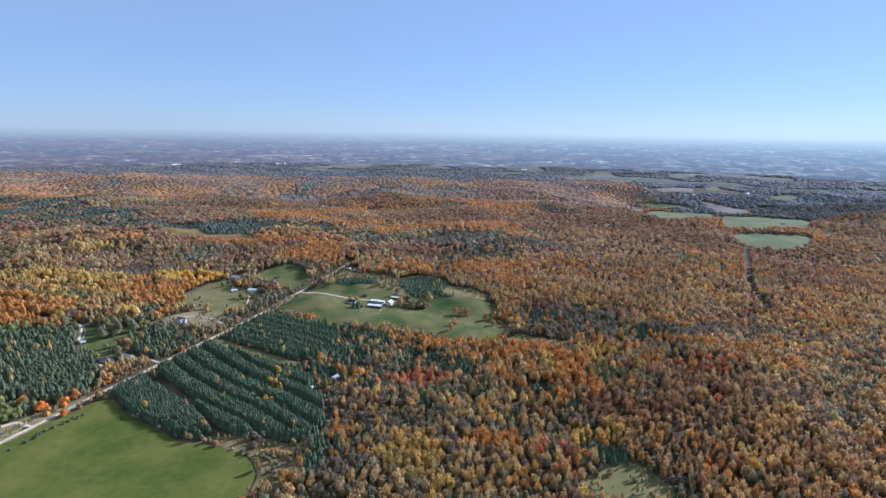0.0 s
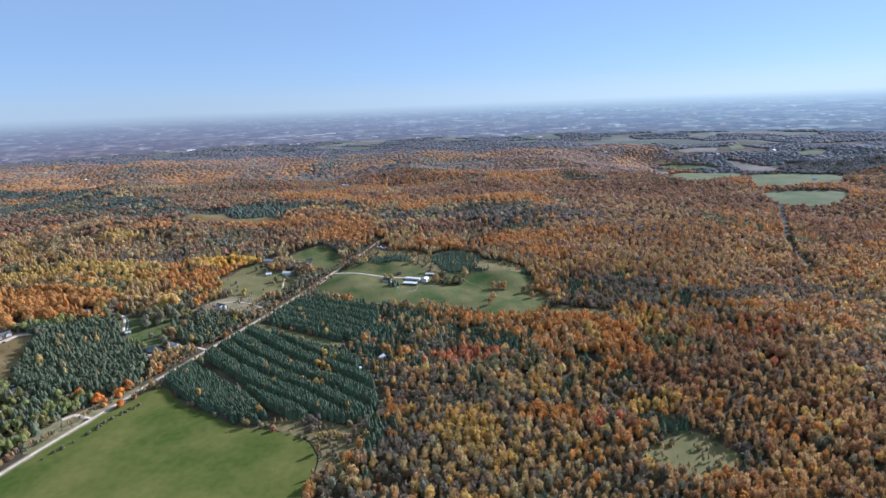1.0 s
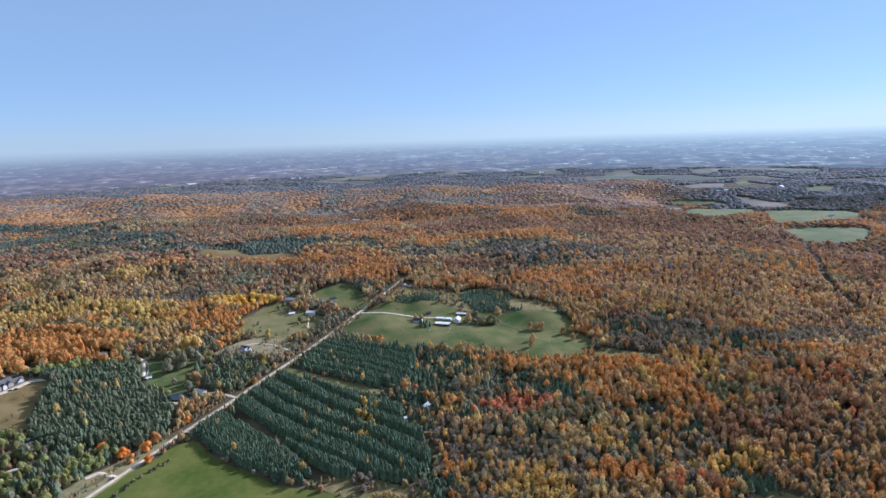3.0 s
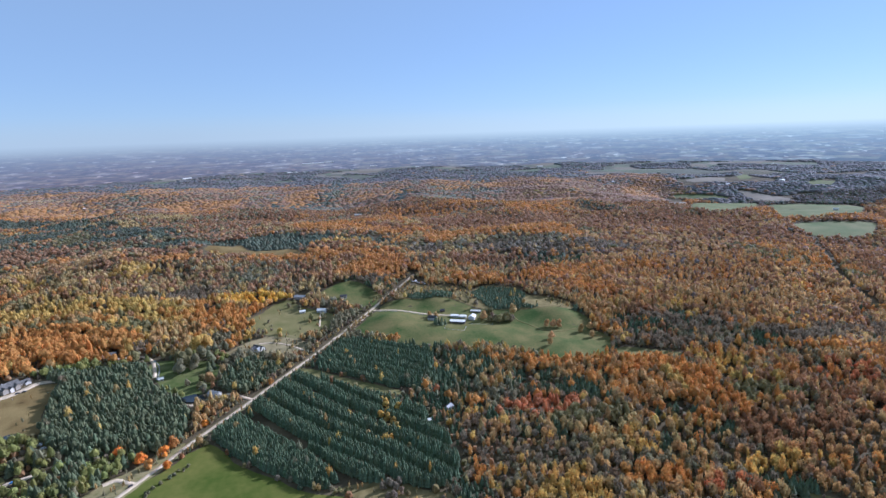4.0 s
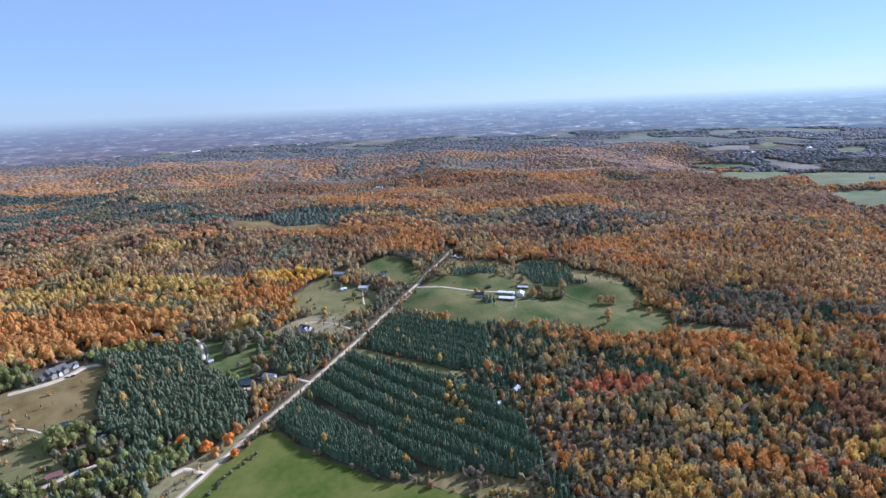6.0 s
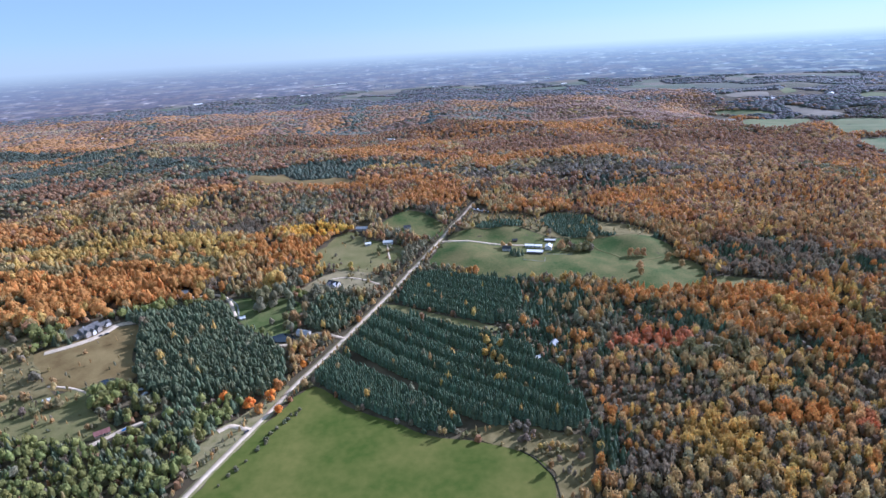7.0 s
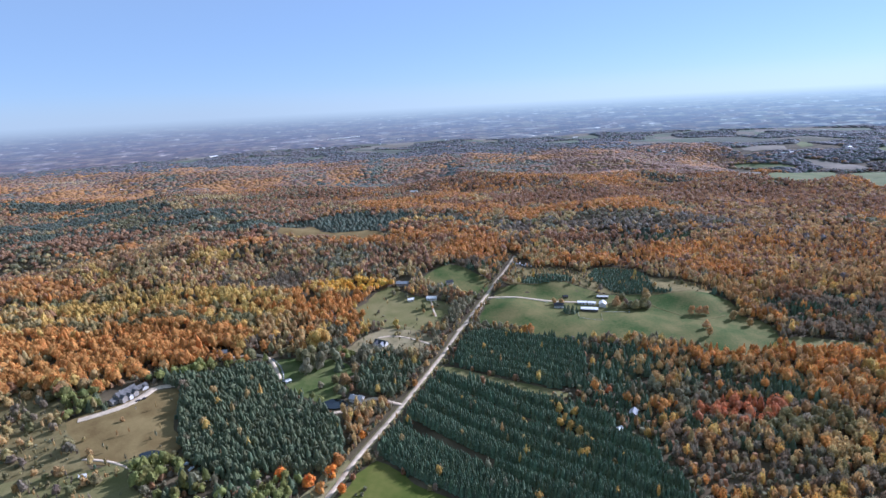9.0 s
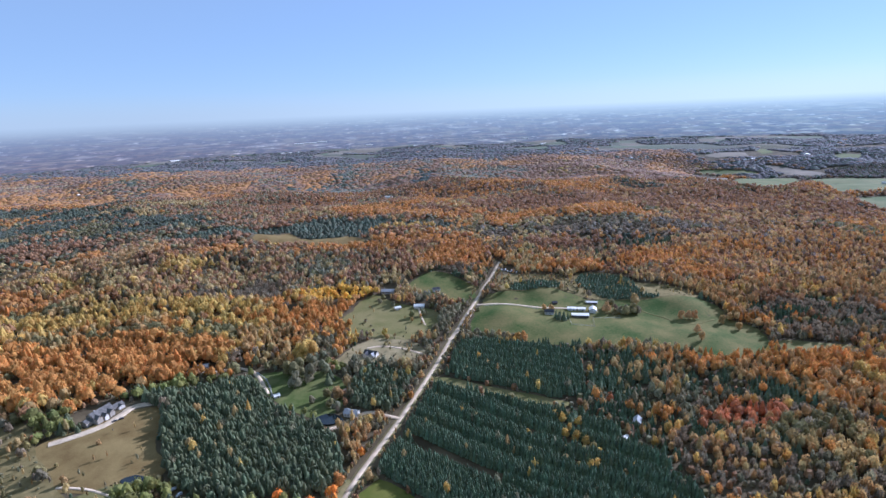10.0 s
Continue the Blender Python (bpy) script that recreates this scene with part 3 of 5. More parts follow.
building("shed", -81, 922, -14, (16, 6, 2.8, 1.2), DARK_WOOD, WHITE_METAL, "open dark shed with a white metal roof", "shed", windows=0)
building("farmhouse", -152, 891, -12, (13, 8, 4.2, 2.8), WHITE_WALL, GREY_ROOF, "white farmhouse with grey roof among farm trees", windows=3, chimney=True)
building("shed", -136, 924, 10, (7, 5, 2.6, 1.6), DARK_WOOD, GREY_ROOF, "small dark wooden shed by the farm drive", "shed", windows=0)
# houses along the road and in the woods
building("house", -411, 674, -22, (14, 9, 3.6, 2.6), WHITE_WALL, PALE_ROOF, "white house with a pale roof beside the pond", windows=4, chimney=True)
building("house", -384, 990, -8, (19, 9, 3.8, 2.4), BEIGE_WALL, PALE_ROOF, "long pale-roofed house above the meadow", windows=4, chimney=True)
building("house", -336, 938, -6, (15, 8, 3.4, 2.2), WHITE_WALL, WHITE_METAL, "white cottage with a white roof above the meadow", windows=3)
building("shed", -368, 936, 20, (9, 6, 2.8, 1.6), WHITE_WALL, WHITE_METAL, "white shed among bushes at the meadow", "shed", windows=1)
building("house", -308, 988, 15, (11, 8, 3.4, 2.4), WHITE_WALL, GREY_ROOF, "small white house in trees by the upper pasture", windows=2)
building("house", -131, 630, 62, (10, 7, 3.6, 2.8), BEIGE_WALL, PALE_ROOF, "pale-roofed cabin hidden in the woods", windows=2)
building("shed", -152, 606, 30, (5, 4, 2.6, 1.4), WHITE_WALL, WHITE_METAL, "tiny white shed in the woods", "shed", windows=0)
building("house", -552, 512, 35, (12, 7, 3.2, 2.0), BEIGE_WALL, RED_ROOF, "low house with a red-brown roof beside a drive", windows=4)
building("house", -596, 782, 10, (11, 8, 3.4, 2.4), BEIGE_WALL, PALE_ROOF, "house with a pale roof in green trees", windows=2)
building("shed", -635, 562, 20, (5.5, 3.5, 2.4, 1.0), WHITE_WALL, WHITE_METAL, "tiny white shed on a rough meadow", "shed", windows=0)
building("shed", -496, 716, 30, (6, 5, 2.6, 1.6), WHITE_WALL, WHITE_METAL, "small white shed at the edge of the lawn", "shed", windows=1)

villa = tagged(thing("villa", -663, 683, 67), "large villa with grey slate roofs and pale gabled wings", "house")
wing(villa, 22, 12, 5.0, 4.4, BEIGE_WALL, SLATE, windows=5, chimney=True)
for x, w, d, h, wall in ((-8, 13, 6.5, 4.6, BEIGE_WALL), (-1.5, 15, 4.6, 3.8, WHITE_WALL), (5.5, 13.5, 5.6, 4.4, BEIGE_WALL)):
    wing(villa, w, d, h, 2.6, wall, SLATE, windows=2, door=False, m=pose(x, -3.4, 0, 0, 0, 90))
wing(villa, 13, 8, 3.2, 2.4, BEIGE_WALL, SLATE, windows=4, m=pose(17, -1.0, 0, 0, 0, -6))
wing(villa, 9, 6.5, 2.9, 1.9, WHITE_WALL, SLATE, windows=2, door=False, m=pose(19, -3.2, 0, 0, 0, 84))
wing(villa, 9, 8, 3.2, 2.2, BEIGE_WALL, SLATE, windows=2, door=False, m=pose(-14, 0.5, 0, 0, 0, 4))

# water tower far off in the woods
tower = tagged(thing("water_tower", -2538, 3761, z=52), "distant white water tower above the woods", "tower")
bm = bmesh.new()
bmesh.ops.create_uvsphere(bm, u_segments=20, v_segments=12, radius=8, matrix=Matrix.Translation((0, 0, 34)) @ Matrix.Diagonal((1, 1, 0.8, 1)))
part("tank", baked(bm, "tank", PAINT_WHITE), tower)
bm = bmesh.new()
bmesh.ops.create_cone(bm, cap_ends=True, segments=16, radius1=3.2, radius2=2.0, depth=32, matrix=Matrix.Translation((0, 0, 14)))
part("column", baked(bm, "column", PAINT_WHITE), tower)

# far farm buildings beyond the woods
FAR_HOUSES = [(-414, 1905, 24), (711, 2740, 30), (742, 2742, 18), (761, 2709, 24), (816, 2719, 16), (1070, 2417, 24), (1099, 2417, 18), (1337, 2423, 60), (1655, 2914, 40), (1082, 1734, 14), (735, 3560, 34), (560, 3900, 40),
              (-1211, 4066, 53), (-1169, 4076, 80), (-1119, 4089, 70), (-1680, 3913, 56), (-1711, 3900, 37), (-1855, 3839, 66), 
              (-1620, 2350, 16), (-778, 4154, 28), (-293, 4198, 38), (1800, 3300, 50)]
for k, (x, y, w) in enumerate(FAR_HOUSES):
    building("barn", x, y, -20 + 37 * (k % 5), (w, w * 0.4, 5, 3), WHITE_WALL, WHITE_METAL, "distant white farm building beyond the autumn woods", "barn", windows=2, door=False)


# long pale sheds and yards on the hazy plain
for x, y, length in ((-1148, 4320, 70), (-1068, 4345, 90), (-985, 4370, 70), (-1740, 4010, 60), (-1660, 4040, 80), (520, 4290, 40), (-640, 4330, 50)):
    out = math.hypot(x - RIM_X, y - RIM_Y) - RIM_R
    turn = math.degrees(math.atan2(y - RIM_Y, x - RIM_X)) - 90
    shed = tagged(thing("warehouse", x, y, turn, z=float(np.interp(out, [0, 180, 370, 560], [58, 128, 202, 276])) - 2.5), "long pale warehouse in the hazy distance", "warehouse")
    wing(shed, length, 12, 7, 2.5, WHITE_WALL, WHITE_METAL, windows=0, door=False)



# ---- paddock fences, stones, vehicles ----
POST = baked(box(-0.09, 0.09, -0.09, 0.09, -0.6, 1.4), "post", WHITE_WALL)


def fence(pts, gap, label):
    """White posts with two rails between them."""
    ob = tagged(thing("fence", *pts[0]), label, "fence", group="paddock fences")
    base = ob.matrix_basis.inverted()
    last = None
    for (x0, y0), (x1, y1) in zip(pts, pts[1:]):
        n = max(1, round(math.hypot(x1 - x0, y1 - y0) / gap))
        for k in range(n + 1):
            x, y = x0 + (x1 - x0) * k / n, y0 + (y1 - y0) * k / n
            here = base @ Vector((x, y, gz(x, y) + 0.3))
            if k < n or (x1, y1) == pts[-1]:
                part("post", POST, ob, m=Matrix.Translation(here))
            if last is not None and (here - last).length > 0.5:
                for h in (0.6, 1.15):
                    mid, dv = (last + here) / 2 + Vector((0, 0, h)), here - last
                    rail = box(-dv.length / 2, dv.length / 2, -0.04, 0.04, -0.08, 0.08)
                    part("rail", baked(rail, "rail", WHITE_WALL), ob, m=Matrix.Translation(mid) @ dv.to_track_quat("X", "Z").to_matrix().to_4x4())
            last = here
    return ob


fence([(-130, 868), (-133, 845), (-104, 838), (-99, 862)], 5, "white post and rail fence of a paddock by the barn")
fence([(-97, 868), (-60, 862), (-58, 872)], 5, "white post and rail fence below the tall barn")
fence([(-240, 928), (-200, 922), (-165, 908)], 6, "white post and rail fence along the farm drive")

rng = random.Random(5)


def rock(seed, size, material):
    r = random.Random(seed)
    bm = bmesh.new()
    bmesh.ops.create_icosphere(bm, subdivisions=1, radius=1)
    for v in bm.verts:
        v.co *= r.uniform(0.75, 1.15)
        v.co = Vector((v.co.x * size * 1.2, v.co.y * size * 0.8, v.co.z * size * 0.7))
    return baked(bm, "stone", material)


pale_rocks = [rock(k, 1.0, STONE) for k in range(4)]
gabled = tagged(thing("house", -399, 803, -28), "grey-roofed house with several white gables in a bare clearing", "house")
wing(gabled, 17, 7.5, 3.6, 3.2, WHITE_WALL, GREY_ROOF, windows=4, chimney=True)
wing(gabled, 10, 6, 3.4, 2.8, WHITE_WALL, GREY_ROOF, windows=1, door=False, m=pose(-4, -3.5, 0, 0, 0, 90))
wing(gabled, 9, 6, 3.3, 2.6, WHITE_WALL, PALE_ROOF, windows=1, door=False, m=pose(4.5, -3, 0, 0, 0, 90))
edge = rounded([(-533, 766), (-520, 752), (-511, 734), (-505, 716)], False, 5)
for k, (x, y) in enumerate(edge):
    ob = new("boulder", pale_rocks[k % 4])
    ob.matrix_basis = pose(x + 3.4, y + 1, gz(x + 3.4, y + 1) + 0.8, 0, 0, 40 * k) @ Matrix.Scale(1.35, 4)
    tagged(ob, "pale boulder lining the curved gravel drive", "boulder", group="boulders along the drive")

WHEEL_BM = bmesh.new()
bmesh.ops.create_cone(WHEEL_BM, cap_ends=True, segments=12, radius1=0.36, radius2=0.36, depth=0.26, matrix=Euler((math.pi / 2, 0, 0)).to_matrix().to_4x4())
WHEEL = baked(WHEEL_BM, "wheel", RUBBER)


def vehicle(name, x, y, turn, length, height, paint, label, category):
    """A parked vehicle: body, cabin with glass, four wheels."""
    ob = tagged(thing(name, x, y, turn, 0.66), label, category, group="parked vehicles")
    part("body", baked(box(-length / 2, length / 2, -0.92, 0.92, 0.35, 0.35 + height * 0.5, 0.12), "body", paint), ob)
    part("cabin", baked(box(-length * 0.28, length * 0.22, -0.82, 0.82, 0.35 + height * 0.5, height, 0.18), "cabin", paint), ob)
    part("windscreen", baked(box(length * 0.2, length * 0.235, -0.7, 0.7, 0.45 + height * 0.5, height - 0.15), "windscreen", GLASS_DARK), ob)
    for sx in (-0.32, 0.32):
        for sy in (-0.88, 0.88):
            part("wheel", WHEEL, ob, m=pose(sx * length, sy, 0.36))
    return ob


for k in range(9):
    x, y = -196 + 3.6 * k + rng.uniform(-0.6, 0.6), 1066 - 1.0 * k + rng.uniform(-2.5, 2.5)
    if k % 3 == 0:
        vehicle("camper_van", x, y, 80 + rng.uniform(-12, 12), 6.5, 3.0, PAINT_WHITE, "white camper van parked beside the gravel road", "van")
    else:
        vehicle("car", x, y, 80 + rng.uniform(-12, 12), 4.4, 1.6, PAINT_WHITE, "white car parked beside the gravel road", "car")
for x, y, turn in ((-548, 573, 30), (-541, 566, 60), (-519, 552, 20)):
    vehicle("van", x, y, turn, 5.6, 2.4, PAINT_WHITE, "white van parked at the edge of the pines", "van")
vehicle("pickup", -534, 516, 40, 5.4, 1.9, PAINT_BLUE, "blue pickup parked on the curved drive", "car")
for x, y, turn in ((-645, 673, 40), (-640, 677, 35)):
    vehicle("car", x, y, turn, 4.6, 1.6, PAINT_DARK, "dark car parked on the villa's drive", "car")
vehicle("car", -424, 511, 60, 4.5, 1.6, PAINT_DARK, "dark car on the entrance drive", "car")


# ---- trees ----
def ico():
    p = (1 + 5 ** 0.5) / 2
    v = np.array([(-1, p, 0), (1, p, 0), (-1, -p, 0), (1, -p, 0), (0, -1, p), (0, 1, p), (0, -1, -p), (0, 1, -p), (p, 0, -1), (p, 0, 1), (-p, 0, -1), (-p, 0, 1)], float)
    f = np.array([(0, 11, 5), (0, 5, 1), (0, 1, 7), (0, 7, 10), (0, 10, 11), (1, 5, 9), (5, 11, 4), (11, 10, 2), (10, 7, 6), (7, 1, 8), (3, 9, 4), (3, 4, 2), (3, 2, 6), (3, 6, 8), (3, 8, 9), (4, 9, 5), (2, 4, 11), (6, 2, 10), (8, 6, 7), (9, 8, 1)])
    return v / np.linalg.norm(v[0]), f


ICO_V, ICO_F = ico()


def join(pieces):
    vs, fs, n = [], [], 0
    for v, f in pieces:
        vs.append(np.asarray(v, float))
        fs.append(np.asarray(f) + n)
        n += len(v)
    return np.concatenate(vs), np.concatenate(fs)


def leaf_shell(r, n, centre, radii, size, top=-0.35):
    """Small tilted leaf clumps over an uneven crown."""
    d = r.normal(size=(n * 3, 3))
    d /= np.linalg.norm(d, axis=1)[:, None]
    d = d[d[:, 2] > top][:n]
    lump = 1 + 0.22 * np.sin(d @ r.normal(size=3) * 4 + r.uniform(0, 6)) * np.sin(d @ r.normal(size=3) * 5)
    p = np.asarray(centre) + d * np.asarray(radii) * (lump * r.uniform(0.82, 1.06, len(d)))[:, None]
    nrm = d + r.normal(scale=0.34, size=d.shape)
    nrm /= np.linalg.norm(nrm, axis=1)[:, None]
    a = np.cross(nrm, r.normal(size=d.shape))
    a /= np.linalg.norm(a, axis=1)[:, None]
    b2 = np.cross(nrm, a)
    s = size * r.uniform(0.7, 1.3, len(d))[:, None]
    tri3 = np.stack([p + a * s, p - a * s * 0.5 + b2 * s * 0.87, p - a * s * 0.5 - b2 * s * 0.87], 1).reshape(-1, 3)
    return tri3, np.arange(len(tri3)).reshape(-1, 3)


def stem(sides, r0, r1, z0, z1, x=0.0, y=0.0, x1=0.0, y1=0.0):
    q = np.linspace(0, 2 * math.pi, sides, endpoint=False)
    lo = np.c_[x + r0 * np.cos(q), y + r0 * np.sin(q), np.full(sides, z0)]
    hi = np.c_[x1 + r1 * np.cos(q), y1 + r1 * np.sin(q), np.full(sides, z1)]
    f = []
    for k in range(sides):
        j = (k + 1) % sides
        f += [(k, j, sides + j), (k, sides + j, sides + k)]
    return np.concatenate([lo, hi]), np.array(f)


STEM = stem(4, 0.05, 0.025, -0.05, 0.6)


# crowns have radius about 1 across and height 1 from the ground
def finer(v, f):
    """Each triangle of a ball cut into four."""
    mids, out, v = {}, [], list(map(tuple, v))

    def mid(i, j):
        key = (min(i, j), max(i, j))
        if key not in mids:
            m = np.add(v[i], v[j])
            v.append(tuple(m / np.linalg.norm(m)))
            mids[key] = len(v) - 1
        return mids[key]
    for i, j, k in f:
        a, b2, c = mid(i, j), mid(j, k), mid(k, i)
        out += [(i, a, c), (a, j, b2), (c, b2, k), (a, b2, c)]
    return np.array(v), np.array(out)


BALL_V, BALL_F = finer(ICO_V, ICO_F)
BALL_F = BALL_F[BALL_V[BALL_F].mean(1)[:, 2] > -0.45]


def lumpy(r, amount):
    """A ball with a few soft bulges and dents."""
    s = np.zeros(len(BALL_V))
    for _ in range(6):
        c = r.normal(size=3)
        c /= np.linalg.norm(c)
        s += r.uniform(0.4, 1) * np.exp(-(1 - BALL_V @ c) * 5) * r.choice((1, 1, -0.8))
    return BALL_V * (1 + amount * (s - s.mean()) + r.uniform(-0.07, 0.07, len(s)))[:, None]


def egg(v, k=0.3):
    """Narrows a ball towards its top."""
    return v * np.c_[1 - k * v[:, 2], 1 - k * v[:, 2], np.ones(len(v))]


def broad_near(seed):
    """An upright crown: an uneven main dome, one side dome and many leaf clumps standing out of them."""
    r = np.random.RandomState(seed)
    lean = np.array((r.uniform(-0.14, 0.14), r.uniform(-0.14, 0.14), 0))
    pieces = [(egg(lumpy(r, 0.75)) * (0.6, 0.6, 0.38) + (0, 0, 0.55) + lean, BALL_F)]
    q = r.uniform(0, 2 * math.pi)
    c = np.array((0.44 * math.cos(q), 0.44 * math.sin(q), r.uniform(0.36, 0.6))) + lean
    pieces.append((ICO_V * r.uniform(0.7, 1.2, (12, 1)) * (0.42, 0.42, 0.24) + c, ICO_F))
    pieces.append(leaf_shell(r, 10, c, (0.5, 0.5, 0.28), 0.16, top=-0.3))
    pieces.append(leaf_shell(r, 22, (0, 0, 0.57) + lean, (0.74, 0.74, 0.45), 0.16, top=-0.3))
    return join(pieces)


def broad_big(seed):
    """A broad old crown: one main dome, two side domes and a fringe of leaf clumps."""
    r = np.random.RandomState(300 + seed)
    pieces = [(egg(lumpy(r, 0.7), 0.2) * (0.66, 0.66, 0.36) + (0, 0, 0.6), BALL_F)]
    for k in range(2):
        q = r.uniform(0, 2 * math.pi)
        c = np.array((0.5 * math.cos(q), 0.5 * math.sin(q), r.uniform(0.42, 0.62)))
        pieces.append((ICO_V * r.uniform(0.7, 1.2, (12, 1)) * (0.44, 0.44, 0.24) + c, ICO_F))
        pieces.append(leaf_shell(r, 12, c, (0.5, 0.5, 0.27), 0.13, top=-0.3))
    pieces.append(leaf_shell(r, 30, (0, 0, 0.6), (0.8, 0.8, 0.42), 0.14, top=-0.2))
    return join(pieces)


def broad_front(seed):
    """A crown seen close by: small uneven cores under a coat of many leaf clumps."""
    r = np.random.RandomState(500 + seed)
    lean = np.array((r.uniform(-0.14, 0.14), r.uniform(-0.14, 0.14), 0))
    pieces = [(egg(ICO_V * r.uniform(0.7, 1.1, (12, 1))) * (0.52, 0.52, 0.36) + (0, 0, 0.54) + lean, ICO_F)]
    pieces.append(leaf_shell(r, 62, (0, 0, 0.56) + lean, (0.68, 0.68, 0.44), 0.14, top=-0.4))
    for k in range(2):
        q = r.uniform(0, 2 * math.pi)
        c = np.array((0.45 * math.cos(q), 0.45 * math.sin(q), r.uniform(0.34, 0.66))) + lean
        pieces.append((ICO_V * r.uniform(0.7, 1.1, (12, 1)) * (0.28, 0.28, 0.18) + c, ICO_F))
        pieces.append(leaf_shell(r, 20, c, (0.4, 0.4, 0.24), 0.13, top=-0.4))
    return join(pieces)


def twiggy(seed):
    r = np.random.RandomState(seed)
    return join([leaf_shell(r, 44, (0, 0, 0.6), (0.85, 0.85, 0.4), 0.16), leaf_shell(r, 30, (0, 0, 0.55), (0.45, 0.45, 0.36), 0.2), STEM])


def broad_mid(seed):
    """An uneven dome without an underside, with a few leaf clumps."""
    r = np.random.RandomState(seed)
    one = egg(ICO_V * r.uniform(0.62, 1.05, (12, 1))) * (0.9, 0.9, 0.44) + (r.uniform(-0.1, 0.1), r.uniform(-0.1, 0.1), 0.56)
    top = ICO_F[ICO_V[ICO_F].mean(1)[:, 2] > -0.5]
    return join([leaf_shell(r, 6, (0, 0, 0.6), (0.86, 0.86, 0.44), 0.28), (one, top)])


def broad_far(seed):
    """A small uneven dome."""
    r = np.random.RandomState(seed)
    q = np.linspace(0, 2 * math.pi, 4, endpoint=False) + r.uniform(0, 1)
    low = np.c_[np.cos(q), np.sin(q), np.full(4, 0.15)] * r.uniform(0.85, 1.15, (4, 1))
    high = np.c_[0.6 * np.cos(q + 0.7), 0.6 * np.sin(q + 0.7), r.uniform(0.75, 1.0, 4)]
    v = np.concatenate([low, high])
    f = [(4, 5, 6), (4, 6, 7)]
    for k in range(4):
        j = (k + 1) % 4
        f += [(k, j, 4 + k), (j, 4 + j, 4 + k)]
    return v, np.array(f)


def fir_near(seed):
    r = np.random.RandomState(seed)
    pieces = []
    for z0, z1, rad in ((0.06, 0.5, 1.0), (0.3, 0.75, 0.78), (0.55, 1.0, 0.5)):
        q = np.linspace(0, 2 * math.pi, 7, endpoint=False) + r.uniform(0, 1)
        ringv = np.c_[np.cos(q), np.sin(q), np.zeros(7)] * (rad * r.uniform(0.75, 1.1, (7, 1)))
        ringv[:, 2] = z0 + r.uniform(-0.03, 0.05, 7)
        pieces.append((np.concatenate([ringv, [(0, 0, z1)]]), np.array([(k, (k + 1) % 7, 7) for k in range(7)])))
    d = r.uniform(0, 2 * math.pi, 18)
    h = r.uniform(0.08, 0.8, 18)
    w = (1 - h) * 1.05
    c = np.c_[np.cos(d) * w, np.sin(d) * w, h]
    t3 = np.stack([c + np.c_[-np.sin(d), np.cos(d), np.zeros(18)] * 0.22, c - np.c_[-np.sin(d), np.cos(d), np.zeros(18)] * 0.22, c * (0.35, 0.35, 1) + (0, 0, 0.07)], 1).reshape(-1, 3)
    pieces.append((t3, np.arange(54).reshape(-1, 3)))
    return join(pieces)


SPECIES = {  # base colour of the leaves, crown radius, height
    "orange": ((0.57, 0.285, 0.06), 4.4, 14), "gold": ((0.61, 0.415, 0.095), 3.9, 13.5), "rust": ((0.38, 0.212, 0.087), 4.4, 14),
    "red": ((0.53, 0.215, 0.075), 4.8, 13), "amber": ((0.78, 0.49, 0.05), 4.2, 13), "straw": ((0.52, 0.38, 0.14), 3.6, 13), "olive": ((0.255, 0.215, 0.08), 4.4, 12),
    "sage": ((0.285, 0.25, 0.13), 3.6, 12), "bare": ((0.29, 0.225, 0.135), 3.5, 12), "tan": ((0.53, 0.34, 0.12), 3.9, 13.5),
    "fir": ((0.118, 0.148, 0.07), 2.9, 11), "pine": ((0.128, 0.14, 0.062), 3.4, 11), "shrub": ((0.23, 0.21, 0.1), 2.0, 3.2),
    # dun, and teal in the farthest woods, are dulled to imitate haze
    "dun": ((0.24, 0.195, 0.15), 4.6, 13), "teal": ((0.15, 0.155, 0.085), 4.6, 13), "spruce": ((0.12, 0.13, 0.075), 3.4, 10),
    "moss": ((0.27, 0.262, 0.065), 3.9, 11), "flame": ((0.78, 0.3, 0.03), 4.4, 11),
}
KINDS = list(SPECIES)
TINT = np.array([SPECIES[k][0] for k in KINDS])
RADIUS = np.array([SPECIES[k][1] for k in KINDS])
HEIGHT = np.array([SPECIES[k][2] for k in KINDS])
K = {k: i for i, k in enumerate(KINDS)}


def drift(x, y, seed):
    """Numbers from 0 to 1 that are alike among neighbours, so that a kind grows in groups."""
    v = field_noise(x, y, 48, seed) + 0.6 * field_noise(x, y, 20, seed + 1)
    rank = np.empty(len(v))
    rank[np.argsort(v)] = np.linspace(0, 1, len(v))
    return np.abs((rank * 3 + np.random.RandomState(seed).normal(size=len(v)) * np.where(np.asarray(y) > 1180, 0.06, 0.09)) % 1)


def pick(weights, u):
    """Kinds from rows of weights."""
    cum = np.cumsum(weights, 1)
    return (u[:, None] * cum[:, -1:] > cum).sum(1)


def blob(x, y, cx, cy, rx, ry=None):
    return np.exp(-(((x - cx) / rx) ** 2 + ((y - cy) / (ry or rx)) ** 2))


